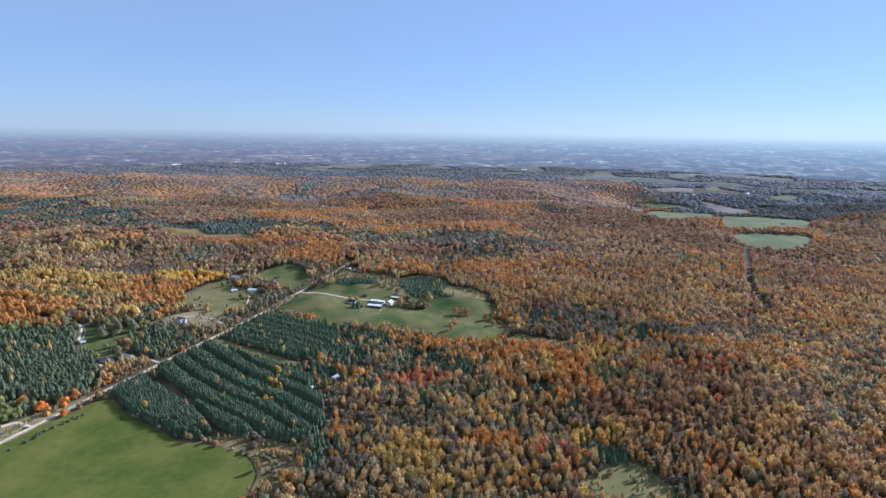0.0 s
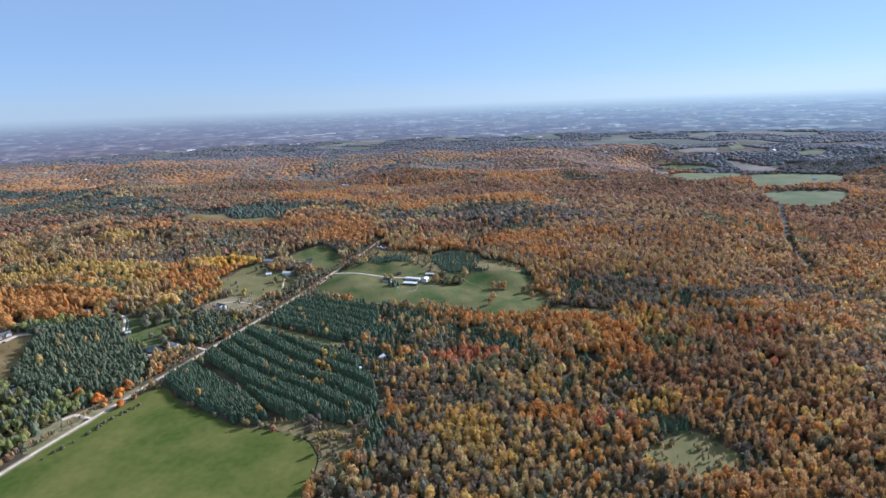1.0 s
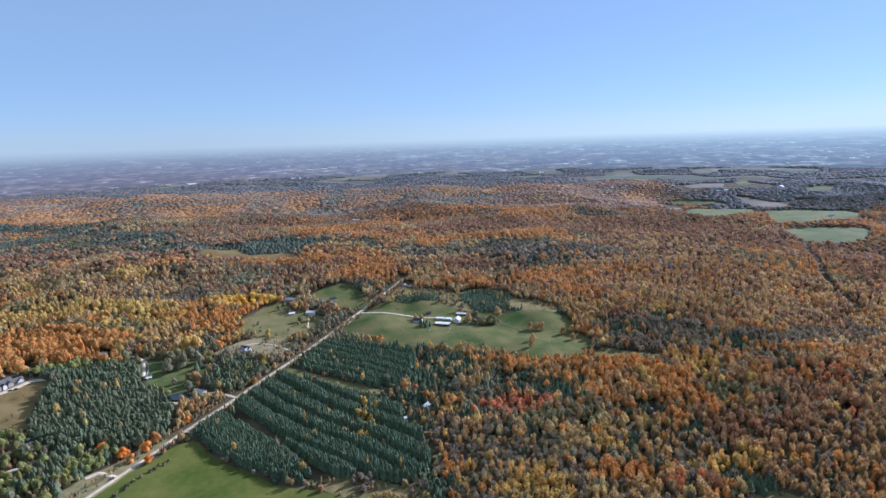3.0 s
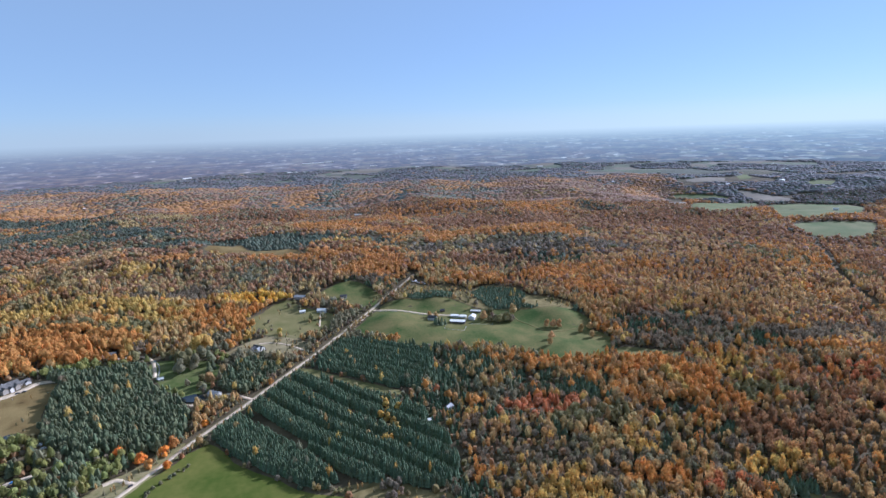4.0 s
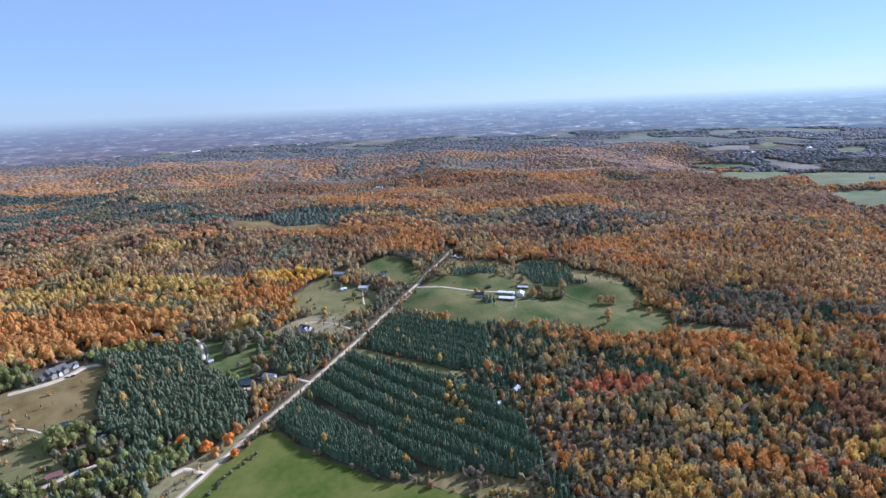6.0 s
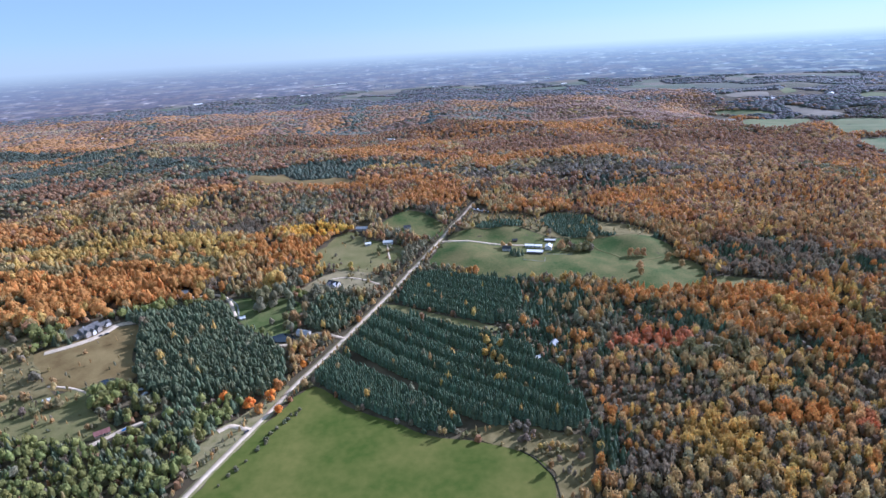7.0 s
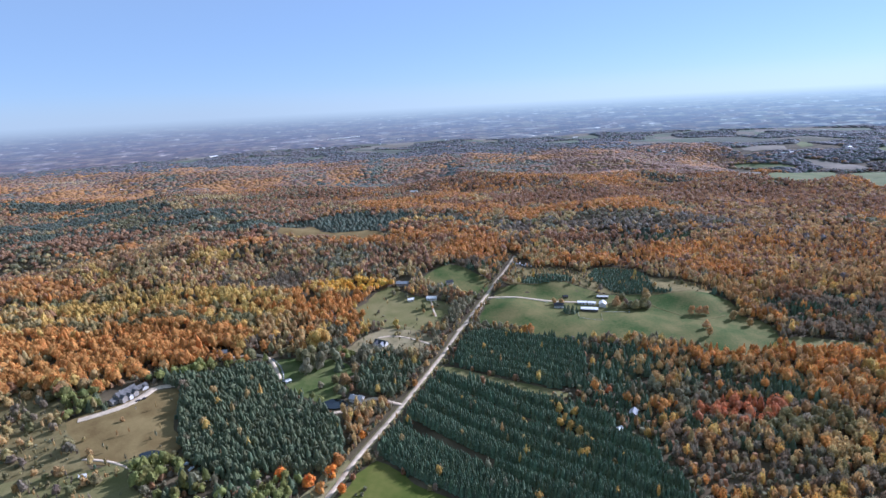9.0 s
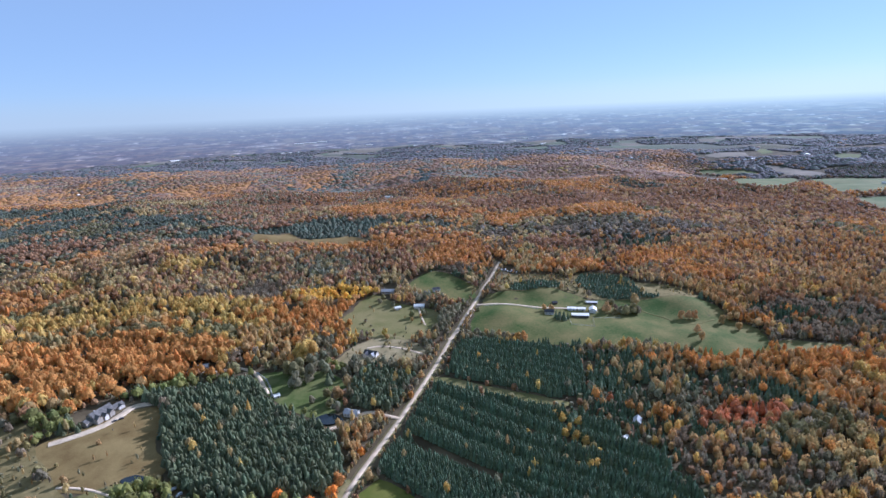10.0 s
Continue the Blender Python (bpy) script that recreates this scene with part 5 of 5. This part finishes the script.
# single trees stand apart: their places are kept free in the woods
SINGLE = [  # x, y, kind, size
    (-460, 555, "flame", 1.05), (-432, 545, "flame", 1.2), (-416, 558, "flame", 1.1), (-411, 569, "orange", 1.1), (-403, 538, "flame", 0.95), (-421, 538, "orange", 0.8), (-396, 609, "flame", 0.85), (-350, 697, "orange", 0.8),
    (-480, 793, "gold", 2.2), (-470, 798, "gold", 2.0), (-488, 800, "gold", 1.9), (-474, 806, "gold", 2.0), (-479, 731, "sage", 1.9), (-465, 746, "sage", 2.0), (-480, 757, "olive", 1.9), (-492, 764, "olive", 1.7), (-450, 762, "sage", 1.7), (-443, 738, "pine", 1.3), (-441, 746, "pine", 1.2), (-427, 705, "tan", 1.6), (-436, 690, "olive", 1.1), (-505, 705, "pine", 1.0), (-569, 686, "tan", 1.0), (-607, 697, "bare", 1.25),
    (-156, 902, "tan", 0.9), (-146, 901, "tan", 0.95), (-147, 874, "fir", 0.95), (-142, 872, "fir", 1.0), (-137, 870, "fir", 1.05), (-132, 868, "fir", 0.95), (-145, 866, "pine", 1.0), (-138, 863, "pine", 1.05), (-72, 885, "tan", 1.4), (-60, 905, "olive", 1.5), (-49, 873, "olive", 1.4), (-38, 879, "olive", 1.5), (-30, 876, "sage", 1.2), (-22, 906, "tan", 1.5), (-54, 881, "sage", 1.1), (-44, 887, "sage", 1.0), (-56, 890, "bare", 1.0), (-33, 886, "olive", 1.0), (-25, 884, "bare", 0.9), (-62, 878, "olive", 0.9),
    (22, 855, "tan", 1.05), (31, 852, "tan", 1.15), (40, 852, "tan", 1.1), (19, 803, "tan", 1.0), (13, 782, "tan", 1.0), (69, 835, "tan", 1.1), (85, 844, "tan", 1.1), (80, 814, "tan", 1.1),
    (-222, 824, "straw", 0.9), (-212, 818, "orange", 1.0), (-204, 821, "orange", 1.0), (-234, 835, "tan", 0.9), (-228, 829, "bare", 1.0), (-241, 838, "sage", 0.9), (-217, 826, "sage", 0.9), (-248, 842, "tan", 0.8), (-444, 884, "orange", 1.1), (-434, 884, "orange", 1.05), (-384, 857, "gold", 0.9),
    (-252, 914, "olive", 0.6), (-347, 908, "olive", 1.0), (-330, 915, "sage", 0.9), (-395, 955, "sage", 0.9), (-375, 944, "sage", 0.9), (-390, 970, "olive", 0.8), (-318, 935, "olive", 0.9), (-345, 950, "tan", 0.9),
    (-207, 648, "gold", 0.8), (-202, 639, "gold", 0.9), (-193, 645, "straw", 0.75), (-189, 633, "gold", 0.85), (-205, 616, "gold", 0.9), (-198, 608, "gold", 0.95), (-191, 602, "gold", 0.85), (-187, 593, "straw", 0.8), (-209, 596, "straw", 0.6), (-216, 580, "straw", 0.7), (-198, 567, "gold", 0.85), (-191, 571, "gold", 0.7), (-207, 570, "straw", 0.65), (-171, 557, "straw", 0.6), (-240, 619, "gold", 0.8), (-196, 655, "straw", 0.6), (-185, 640, "straw", 0.6), (-183, 585, "gold", 0.7), (-200, 624, "gold", 0.8), (-194, 592, "straw", 0.7),
    (-171, 476, "gold", 0.5), (-166, 478, "straw", 0.45), (-162, 477, "gold", 0.5), (-157, 476, "straw", 0.55), (-153, 475, "gold", 0.5), (-149, 473, "straw", 0.5), (-145, 473, "gold", 0.45), (-140, 470, "sage", 0.55), (-192, 496, "bare", 0.75), (-186, 500, "bare", 0.9), (-180, 494, "bare", 0.8), (-187, 484, "bare", 0.7), (-181, 485, "bare", 0.75), (-175, 490, "bare", 0.65), (-178, 500, "bare", 0.8), (-234, 494, "olive", 0.5), (-231, 497, "olive", 0.4), (-202, 482, "straw", 0.35), (-190, 476, "olive", 0.45), (-184, 474, "olive", 0.4), (-165, 467, "olive", 0.5), (-170, 470, "olive", 0.4), (-153, 450, "sage", 0.55), (-150, 446, "bare", 0.5), (-146, 440, "olive", 0.5), (-158, 470, "olive", 0.5), (-141, 462, "bare", 0.7), (-138, 478, "bare", 0.7),
    (-487, 975, "amber", 1.0), (-478, 985, "amber", 1.1), (-470, 972, "amber", 1.0), (-463, 983, "amber", 1.15), (-455, 970, "amber", 1.1), (-448, 981, "amber", 1.1), (-440, 969, "amber", 1.0), (-433, 978, "amber", 1.0), (-470, 994, "amber", 1.0), (-453, 993, "amber", 1.0), (-438, 990, "amber", 0.95),
    (-440, 712, "olive", 1.1), (-455, 700, "sage", 1.0), (-432, 705, "bare", 1.0), (-466, 774, "sage", 1.7),
]


def near_single(x, y):
    d = np.full(np.shape(x), 1e9)
    for sx, sy, _, s in SINGLE:
        d = np.minimum(d, np.hypot(x - sx, y - sy) - 3 * s)
    return d


def planted(poly, direction, rows_gap, along, pattern, seed, name, kind, label, size=1.0, mixin=0.06, loose=0.16):
    """Conifers in rows; pattern tells which rows of a group are planted."""
    r = np.random.RandomState(seed)
    u = np.array(direction) / np.hypot(*direction)
    v = np.array((-u[1], u[0]))
    line = rounded(poly)
    p = np.array(line)
    c = p.mean(0)
    a, b2 = np.meshgrid(np.arange(-170, 170, along), np.arange(-170, 170, rows_gap))
    keep = np.array(pattern)[(np.arange(len(b2)) % len(pattern))][:, None] * np.ones_like(a)
    a, b2 = a + r.uniform(-0.3, 0.3, a.shape) * along, b2 + r.uniform(-loose, loose, b2.shape) * rows_gap + 2.2 * np.sin(a / 31) + 3.0 * (field_noise(a, b2, 38, 9) - 0.5)
    x, y = (c[0] + a * u[0] + b2 * v[0]).ravel(), (c[1] + a * u[1] + b2 * v[1]).ravel()
    before = (poly is PLANT_A) & (y < np.interp(x, [p[0] for p in BREAK], [p[1] for p in BREAK]))   # the closed front band
    ok = ((keep.ravel() > 0) | before) & inside(line, x, y) & (near_line(rounded(ROAD, False, 4), x, y) > 14) & (near_single(x, y) > 2.5)
    ok &= near_line(BREAK, x, y) > 4.6
    for hx, hy, hr in HOUSE_PLOTS:
        ok &= np.hypot(x - hx, y - hy) > hr
    x, y = x[ok], y[ok]
    kinds = np.full(len(x), K[kind])
    odd = r.rand(len(x)) < mixin
    kinds[odd] = r.choice([K["straw"], K["sage"], K["gold"]], odd.sum())
    return x, y, kinds, odd


PLANTS = []
ROW_DIR = (0.80, -0.60)
for args, label, name in (
        ((PLANT_A, ROW_DIR, 2.9, 2.5, (1, 1, 1, 1, 0, 0, 0, 1, 1, 1, 1, 1, 0, 0, 0, 0, 1, 1, 1, 1, 0, 0, 0, 1, 1, 1, 1, 1, 0, 0, 0), 11, "", "fir", ""), "dark green conifer plantation in banded rows", "plantation"),
        ((PLANT_B, (0.88, -0.47), 2.9, 2.5, (1, 1, 1, 0, 0, 1, 1, 1, 1, 0, 0), 12, "", "fir", ""), "dark green conifer plantation beside the pasture", "plantation"),
        ((GROVE_E, (0.75, -0.66), 4.6, 4.0, (1,), 13, "", "pine", ""), "grey-green pine grove planted in rows", "pine grove"),
        ((GROVE_D, (0.5, 0.86), 5.0, 4.6, (1,), 14, "", "pine", ""), "mixed pine grove beside the road", "pine grove"),
        ((GROVE_C, (0.9, -0.4), 4.6, 4.4, (1,), 15, "", "fir", ""), "low dark young conifers on a bank behind the pasture", "young conifers"),
        ((GROVE_F, (0.9, -0.2), 4.4, 4.2, (1,), 16, "", "fir", ""), "strip of low dark conifers on the scrubby hilltop", "young conifers")):
    PLANTS.append((*planted(*args, loose=0.42 if args[7] == "pine" else 0.16, mixin=0.11 if args[0] is GROVE_D else 0.003 if name == "young conifers" else 0.012), label, name))

CROWNS = {}


def tree_meshes(kind):
    """Trunk with limbs, and three crowns of many leaf clumps, for one kind of tree."""
    if kind in CROWNS:
        return CROWNS[kind]
    crowns = []
    for s in range(3):
        r = np.random.RandomState(50 + s)
        if kind in ("fir", "pine"):
            pieces = [fir_near(70 + s), fir_near(80 + s)]
            q = np.random.RandomState(90 + s)
            h = q.uniform(0.06, 0.92, 130)
            ang_q = q.uniform(0, 2 * math.pi, 130)
            w = (1 - h) * q.uniform(0.8, 1.12, 130)
            tip = np.c_[np.cos(ang_q) * w, np.sin(ang_q) * w, h - 0.03]
            side = np.c_[-np.sin(ang_q), np.cos(ang_q), np.zeros(130)] * 0.13
            pieces.append((np.stack([tip * (0.3, 0.3, 1) + (0, 0, 0.06), tip + side, tip - side], 1).reshape(-1, 3), np.arange(390).reshape(-1, 3)))
            v, f = join(pieces)
        else:
            pieces = []
            for k in range(4):
                c = np.array((r.uniform(-0.3, 0.3), r.uniform(-0.3, 0.3), (0.7, 0.52, 0.4, 0.3)[k]))
                wide = (0.4, 0.52, 0.55, 0.5)[k]
                pieces.append((egg(lumpy(r, 0.65), 0.2) * (wide, wide, 0.23) + c, BALL_F))
                pieces.append(leaf_shell(r, 40, c, (wide + 0.09, wide + 0.09, 0.27), 0.1, top=-0.6))
            v, f = join(pieces)
        me = big_mesh("crown", v * (RADIUS[K[kind]], RADIUS[K[kind]], HEIGHT[K[kind]]), f, TREE_NEEDLES if kind in ("fir", "pine") else LEAF_TREE)
        crowns.append(me)
    h = HEIGHT[K[kind]]
    pieces = [stem(7, 0.24, 0.1, -0.6, 0.62 * h)]
    for k in range(4):
        q = k * 1.6
        pieces.append(stem(4, 0.09, 0.03, (0.3 + 0.07 * k) * h, (0.5 + 0.07 * k) * h, 0, 0, 0.45 * RADIUS[K[kind]] * math.cos(q), 0.45 * RADIUS[K[kind]] * math.sin(q)))
    v, f = join(pieces)
    CROWNS[kind] = (big_mesh("trunk", v, f, BARK), crowns)
    return CROWNS[kind]


WORDS = {"orange": "bright orange maple tree", "gold": "golden yellow autumn tree", "amber": "brilliant yellow autumn tree", "rust": "rust-brown oak tree", "red": "red maple tree in autumn colour", "straw": "straw-yellow autumn tree",
         "olive": "olive green broadleaf tree", "sage": "grey-green broadleaf tree", "bare": "nearly bare grey-brown tree", "tan": "tan-orange autumn tree", "fir": "dark green spruce tree", "pine": "grey-green pine tree", "shrub": "low olive shrub", "dun": "dull brown tree", "moss": "moss-green broadleaf tree", "flame": "flaming orange maple tree", "spruce": "dark spruce tree", "teal": "dull green tree"}
tree_rng = random.Random(21)


def single_tree(x, y, kind, size, where, group=""):
    trunk, crowns = tree_meshes(kind)
    ob = thing("shrub" if kind == "shrub" else "bush" if "rough" in where else "conifer" if kind in ("fir", "pine") else "tree", x, y, tree_rng.uniform(0, 360))
    wide = 1.0 if kind in ("fir", "pine", "shrub") else 1.32
    ob.scale = (size * wide * tree_rng.uniform(0.92, 1.08),) * 2 + (size * (1.5 - 0.5 * wide) * tree_rng.uniform(0.9, 1.1),)
    tagged(ob, WORDS[kind] + " " + where, "shrub" if kind == "shrub" or "rough" in where else "tree", group=group)
    part("trunk", trunk, ob)
    crown = part("crown", tree_rng.choice(crowns), ob)
    j = tree_rng.uniform(0.85, 1.18)
    crown.color = (*(min(1, c * j * tree_rng.uniform(0.94, 1.06)) for c in SPECIES[kind][0]), 1)
    return ob


for x, y, kind, size in SINGLE:
    single_tree(x, y, kind, size * 1.1, "standing apart on open ground")
road_line = np.array(rounded(ROAD, False, 10))
for k in range(64):  # trees close to the road, that shade it
    y = tree_rng.uniform(690, 1090)
    side = -1 if k % 5 < 3 else 1
    if side > 0 and (y < 775 or 905 < y < 960):
        continue
    x = float(np.interp(y, road_line[:, 1], road_line[:, 0])) + side * tree_rng.uniform(7.0, 10.5)
    single_tree(x, y, tree_rng.choice(("bare", "olive", "sage", "tan", "tan", "straw", "bare")), tree_rng.uniform(0.45, 0.95), "leaning over the edge of the road", "roadside trees")
for k in range(16):  # trees on the sunny side whose shade falls across the road
    y = 866 + 9 * k + tree_rng.uniform(-3, 3)
    if 918 < y < 950:
        continue
    x = float(np.interp(y, road_line[:, 1], road_line[:, 0])) + tree_rng.uniform(5.5, 8.5)
    single_tree(x, y, tree_rng.choice(("olive", "bare", "sage", "tan")), tree_rng.uniform(0.45, 0.8), "leaning over the edge of the road", "roadside trees")
for k in range(26):  # shrubs along the edge of the hay field
    t = tree_rng.uniform(0, 1) ** 0.8
    x, y = -443 + 46 * t + tree_rng.uniform(-2.5, 2.5), 440 + 105 * t + tree_rng.uniform(-2, 2)
    single_tree(x + 12, y - 2, "shrub", tree_rng.uniform(0.7, 1.4), "at the edge of the hay field", "field edge shrubs")
for area, n in ((MEADOW_P, 9), (PILE_CLEAR, 14), (SCRUB_STRIP, 14), (SCRUB_HILL, 50), (SCRUB_RIGHT, 14), (BROWN_P, 3), (WEST_SCRUB, 110), (LOW_MEADOW, 22), (CLEARING, 14), (STRIP_P, 2)):
    xs, ys = [p[0] for p in area], [p[1] for p in area]
    line, put = rounded(area), 0
    while put < n:
        x, y = tree_rng.uniform(min(xs), max(xs)), tree_rng.uniform(min(ys), max(ys))
        if inside(line, np.array([x]), np.array([y]))[0] and all(math.hypot(x - hx, y - hy) > hr * 0.8 for hx, hy, hr in HOUSE_PLOTS) and math.hypot(x + 399, y - 803) > 13:
            single_tree(x, y, tree_rng.choice(("shrub", "shrub", "olive", "bare", "straw", "tan")), tree_rng.uniform(0.35, 0.75) * (1.7 if area is WEST_SCRUB else 1), "on rough dry grass", "scattered bushes")
            put += 1

# planted conifers: those along the hay field stand as single trees, the rest as one stand
for x, y, kinds, odd, label, name in PLANTS:
    fx = near_line([(-384, 588), (-340, 552), (-298, 528), (-232, 498), (-170, 494)], x, y) < 7.5
    fx &= name == "plantation"
    for px, py, kk in list(zip(x[fx], y[fx], kinds[fx]))[:170]:
        single_tree(float(px), float(py), KINDS[kk], tree_rng.uniform(0.8, 1.12), "in the plantation's edge beside the hay field", "plantation edge")
    left = ~fx
    firs = left & ~odd
    scale = 0.5 if name == "young conifers" else 1.0
    r = np.random.RandomState(3)
    sizes = r.uniform(*((0.65, 1.25) if name == "pine grove" else (0.88, 1.12)), firs.sum()) * (0.5 if name == "young conifers" else 1.0)
    shape = FIR_NEAR[:3] + BROAD_NEAR[:3] if name == "pine grove" else FIR_NEAR
    grow(name.replace(" ", "_"), x[firs], y[firs], kinds[firs], shape, label, "conifers", 31, sizes=sizes, scale=1.9 if name == "young conifers" else 1.3 if name == "pine grove" else 1.1, tall=0.75 if name == "young conifers" else 1.12, leaves=NEEDLES)
    if (left & odd).any():
        grow("mixed_trees", x[left & odd], y[left & odd], kinds[left & odd], BROAD_NEAR, "yellow broadleaf trees among the conifers", "trees", 32, scale=0.8)

# near woods
x, y = jittered(-1300, 1150, 330, 1180, 6.3, 41)
ok = clear_of(x, y) & (near_single(x, y) > 5)
for p in PLANTED:
    ok &= ~inside(p, x, y) & (near_line(p + p[:1], x, y) > 6)
ok &= near_line(rounded(ROAD, False, 4), x, y) > np.where(y > 690, 12.5, 12)
ok &= np.random.RandomState(42).rand(len(x)) < (0.42 + 0.95 * field_noise(x, y, 32, 6)) / bigness(x, y) ** 1.4
ok &= near_line(LANE, x, y) > 8
ok &= near_line([(-318, 738), (-261, 710), (-190, 682)], x, y) > 24
x, y = x[ok], y[ok]
kind = pick(mix_at(x, y), drift(x, y, 43))
fir = np.isin(kind, FIR_SET)
# those on the near border stand as single trees
apart = (np.abs(x + 20) < 75) & (y < 462)
apart &= np.cumsum(apart) <= 70
for px, py, kk in list(zip(x[apart], y[apart], kind[apart])):
    single_tree(float(px), float(py), KINDS[kk], tree_rng.uniform(0.8, 1.2), "in the mixed autumn woods", "woodland trees")
thin = kind == K["bare"]
full = ~fir & ~apart & ~thin
old = full & (bigness(x, y) > 1.22)
full &= ~old
grow("slope_woods", x[old], y[old], kind[old], BROAD_NEAR[:4] + [join([broad_big(s), STEM]) for s in range(4)], "broad orange, golden and olive crowns on the western slope", "woods", 58, scale=1.12, vary=0.24)
away = full & ((x > 380) | (x < -950) | (y > 960))
full &= ~away
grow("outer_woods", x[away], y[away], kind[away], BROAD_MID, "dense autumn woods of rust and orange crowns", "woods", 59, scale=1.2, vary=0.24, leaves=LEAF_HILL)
close = full & (y < 570) & (x > -330)
full &= ~close
grow("front_woods", x[close], y[close], kind[close], [join([broad_front(s), STEM]) for s in range(6)], "autumn crowns of gold, orange and grey at the near edge of the woods", "woods", 66, scale=1.05, vary=0.3)
grow("autumn_woods", x[full], y[full], kind[full], BROAD_NEAR + [join([broad_big(s), STEM]) for s in range(4, 7)], "dense autumn woods of orange, yellow and olive crowns", "woods", 44, scale=1.1, vary=0.28)
grow("bare_woods", x[thin & ~apart], y[thin & ~apart], kind[thin & ~apart], TWIGGY, "grey-brown leafless trees in the woods", "woods", 46, scale=1.1)
wild = fir & ~apart
r = np.random.RandomState(65)
wx, wy, wk = (np.concatenate([v[wild]] * 3) for v in (x, y, kind))
wx, wy = wx + r.normal(scale=2.6, size=len(wx)), wy + r.normal(scale=2.6, size=len(wx))
grow("wild_conifers", wx, wy, wk, FIR_NEAR, "dark conifers scattered through the autumn woods", "conifers", 45, scale=1.15, tall=1.05, leaves=NEEDLES)
# low growth between the crowns
ux, uy = jittered(-1150, 1150, 330, 1180, 8.4, 47)
ok = clear_of(ux, uy) & (uy < 860) & (near_single(ux, uy) > 3) & (near_line(rounded(ROAD, False, 4), ux, uy) > 9)
for p in PLANTED:
    ok &= ~inside(p, ux, uy)
ux, uy = ux[ok], uy[ok]
ukind = np.random.RandomState(48).choice([K["olive"], K["bare"], K["sage"], K["rust"], K["shrub"], K["fir"]], len(ux))
grow("undergrowth", ux, uy, ukind, BROAD_FAR, "low brown and olive undergrowth between the trees", "undergrowth", 49, tall=0.7, sizes=np.random.RandomState(50).uniform(0.3, 0.6, len(ux)), scale=1.6)
# bushes on rough ground
bx, by, br = [], [], np.random.RandomState(55)
for area, count in ((WEST_SCRUB, 240), (LOW_MEADOW, 60), (BROWN_P, 14), (SCRUB_STRIP, 45), (SCRUB_HILL, 150), (SCRUB_RIGHT, 60), (PILE_CLEAR, 50), (MEADOW_P, 22), (CLEARING, 50), (VERGE_P, 30)):
    line = rounded(area)
    lx, ly = [v[0] for v in line], [v[1] for v in line]
    cx, cy = br.uniform(min(lx), max(lx), count * 3), br.uniform(min(ly), max(ly), count * 3)
    ok = inside(line, cx, cy) & (br.rand(count * 3) < 1.6 * field_noise(cx, cy, 18, 5) - 0.2)
    for hx, hy, hr in HOUSE_PLOTS + [(-399, 803, 13)]:
        ok &= np.hypot(cx - hx, cy - hy) > hr * 0.8
    for _, pts, width, _ in DRIVES:
        ok &= near_line(pts, cx, cy) > width / 2 + 1.5
    bx.append(cx[ok][:count])
    by.append(cy[ok][:count])
for side in (-1, 1):  # along the road
    s = br.uniform(0, 1, 260)
    line = np.array(rounded(ROAD, False, 10))
    at = s * (len(line) - 1)
    bx.append(np.interp(at, np.arange(len(line)), line[:, 0]) + side * br.uniform(6.2, 11, 260))
    by.append(np.interp(at, np.arange(len(line)), line[:, 1]) - side * br.uniform(1.5, 4, 260))
bx, by = np.concatenate(bx), np.concatenate(by)
ok = ~inside(rounded(HAY_FIELD), bx, by) & ~inside(rounded(PASTURE_P), bx, by)
bx, by = bx[ok], by[ok]
bkind = br.choice([K["shrub"], K["shrub"], K["olive"], K["bare"], K["straw"], K["sage"], K["tan"]], len(bx))
grow("rough_bushes", bx, by, bkind, BROAD_MID, "low olive and straw bushes on rough grass", "bushes", 56, sizes=np.where(bkind == K["shrub"], br.uniform(0.5, 1.1, len(bx)), br.uniform(0.18, 0.42, len(bx))))
# woods of the middle distance
x, y = jittered(-2000, 2000, 1180, 2150, 10.8, 51)
ok = clear_of(x, y) & (near_line(LANE, x, y) > 8)
ok &= np.random.RandomState(52).rand(len(x)) < 0.7 + 0.5 * field_noise(x, y, 60, 6)
x, y = x[ok], y[ok]
kind = pick(mix_at(x, y), drift(x, y, 53))
fir = np.isin(kind, FIR_SET)
grow("hill_conifers", x[fir], y[fir], np.full(fir.sum(), K["spruce"]), FIR_NEAR, "dark conifers on the low hills", "conifers", 57, scale=2.0, tall=0.8, leaves=HILL_NEEDLES)
x, y, kind = x[~fir], y[~fir], kind[~fir]
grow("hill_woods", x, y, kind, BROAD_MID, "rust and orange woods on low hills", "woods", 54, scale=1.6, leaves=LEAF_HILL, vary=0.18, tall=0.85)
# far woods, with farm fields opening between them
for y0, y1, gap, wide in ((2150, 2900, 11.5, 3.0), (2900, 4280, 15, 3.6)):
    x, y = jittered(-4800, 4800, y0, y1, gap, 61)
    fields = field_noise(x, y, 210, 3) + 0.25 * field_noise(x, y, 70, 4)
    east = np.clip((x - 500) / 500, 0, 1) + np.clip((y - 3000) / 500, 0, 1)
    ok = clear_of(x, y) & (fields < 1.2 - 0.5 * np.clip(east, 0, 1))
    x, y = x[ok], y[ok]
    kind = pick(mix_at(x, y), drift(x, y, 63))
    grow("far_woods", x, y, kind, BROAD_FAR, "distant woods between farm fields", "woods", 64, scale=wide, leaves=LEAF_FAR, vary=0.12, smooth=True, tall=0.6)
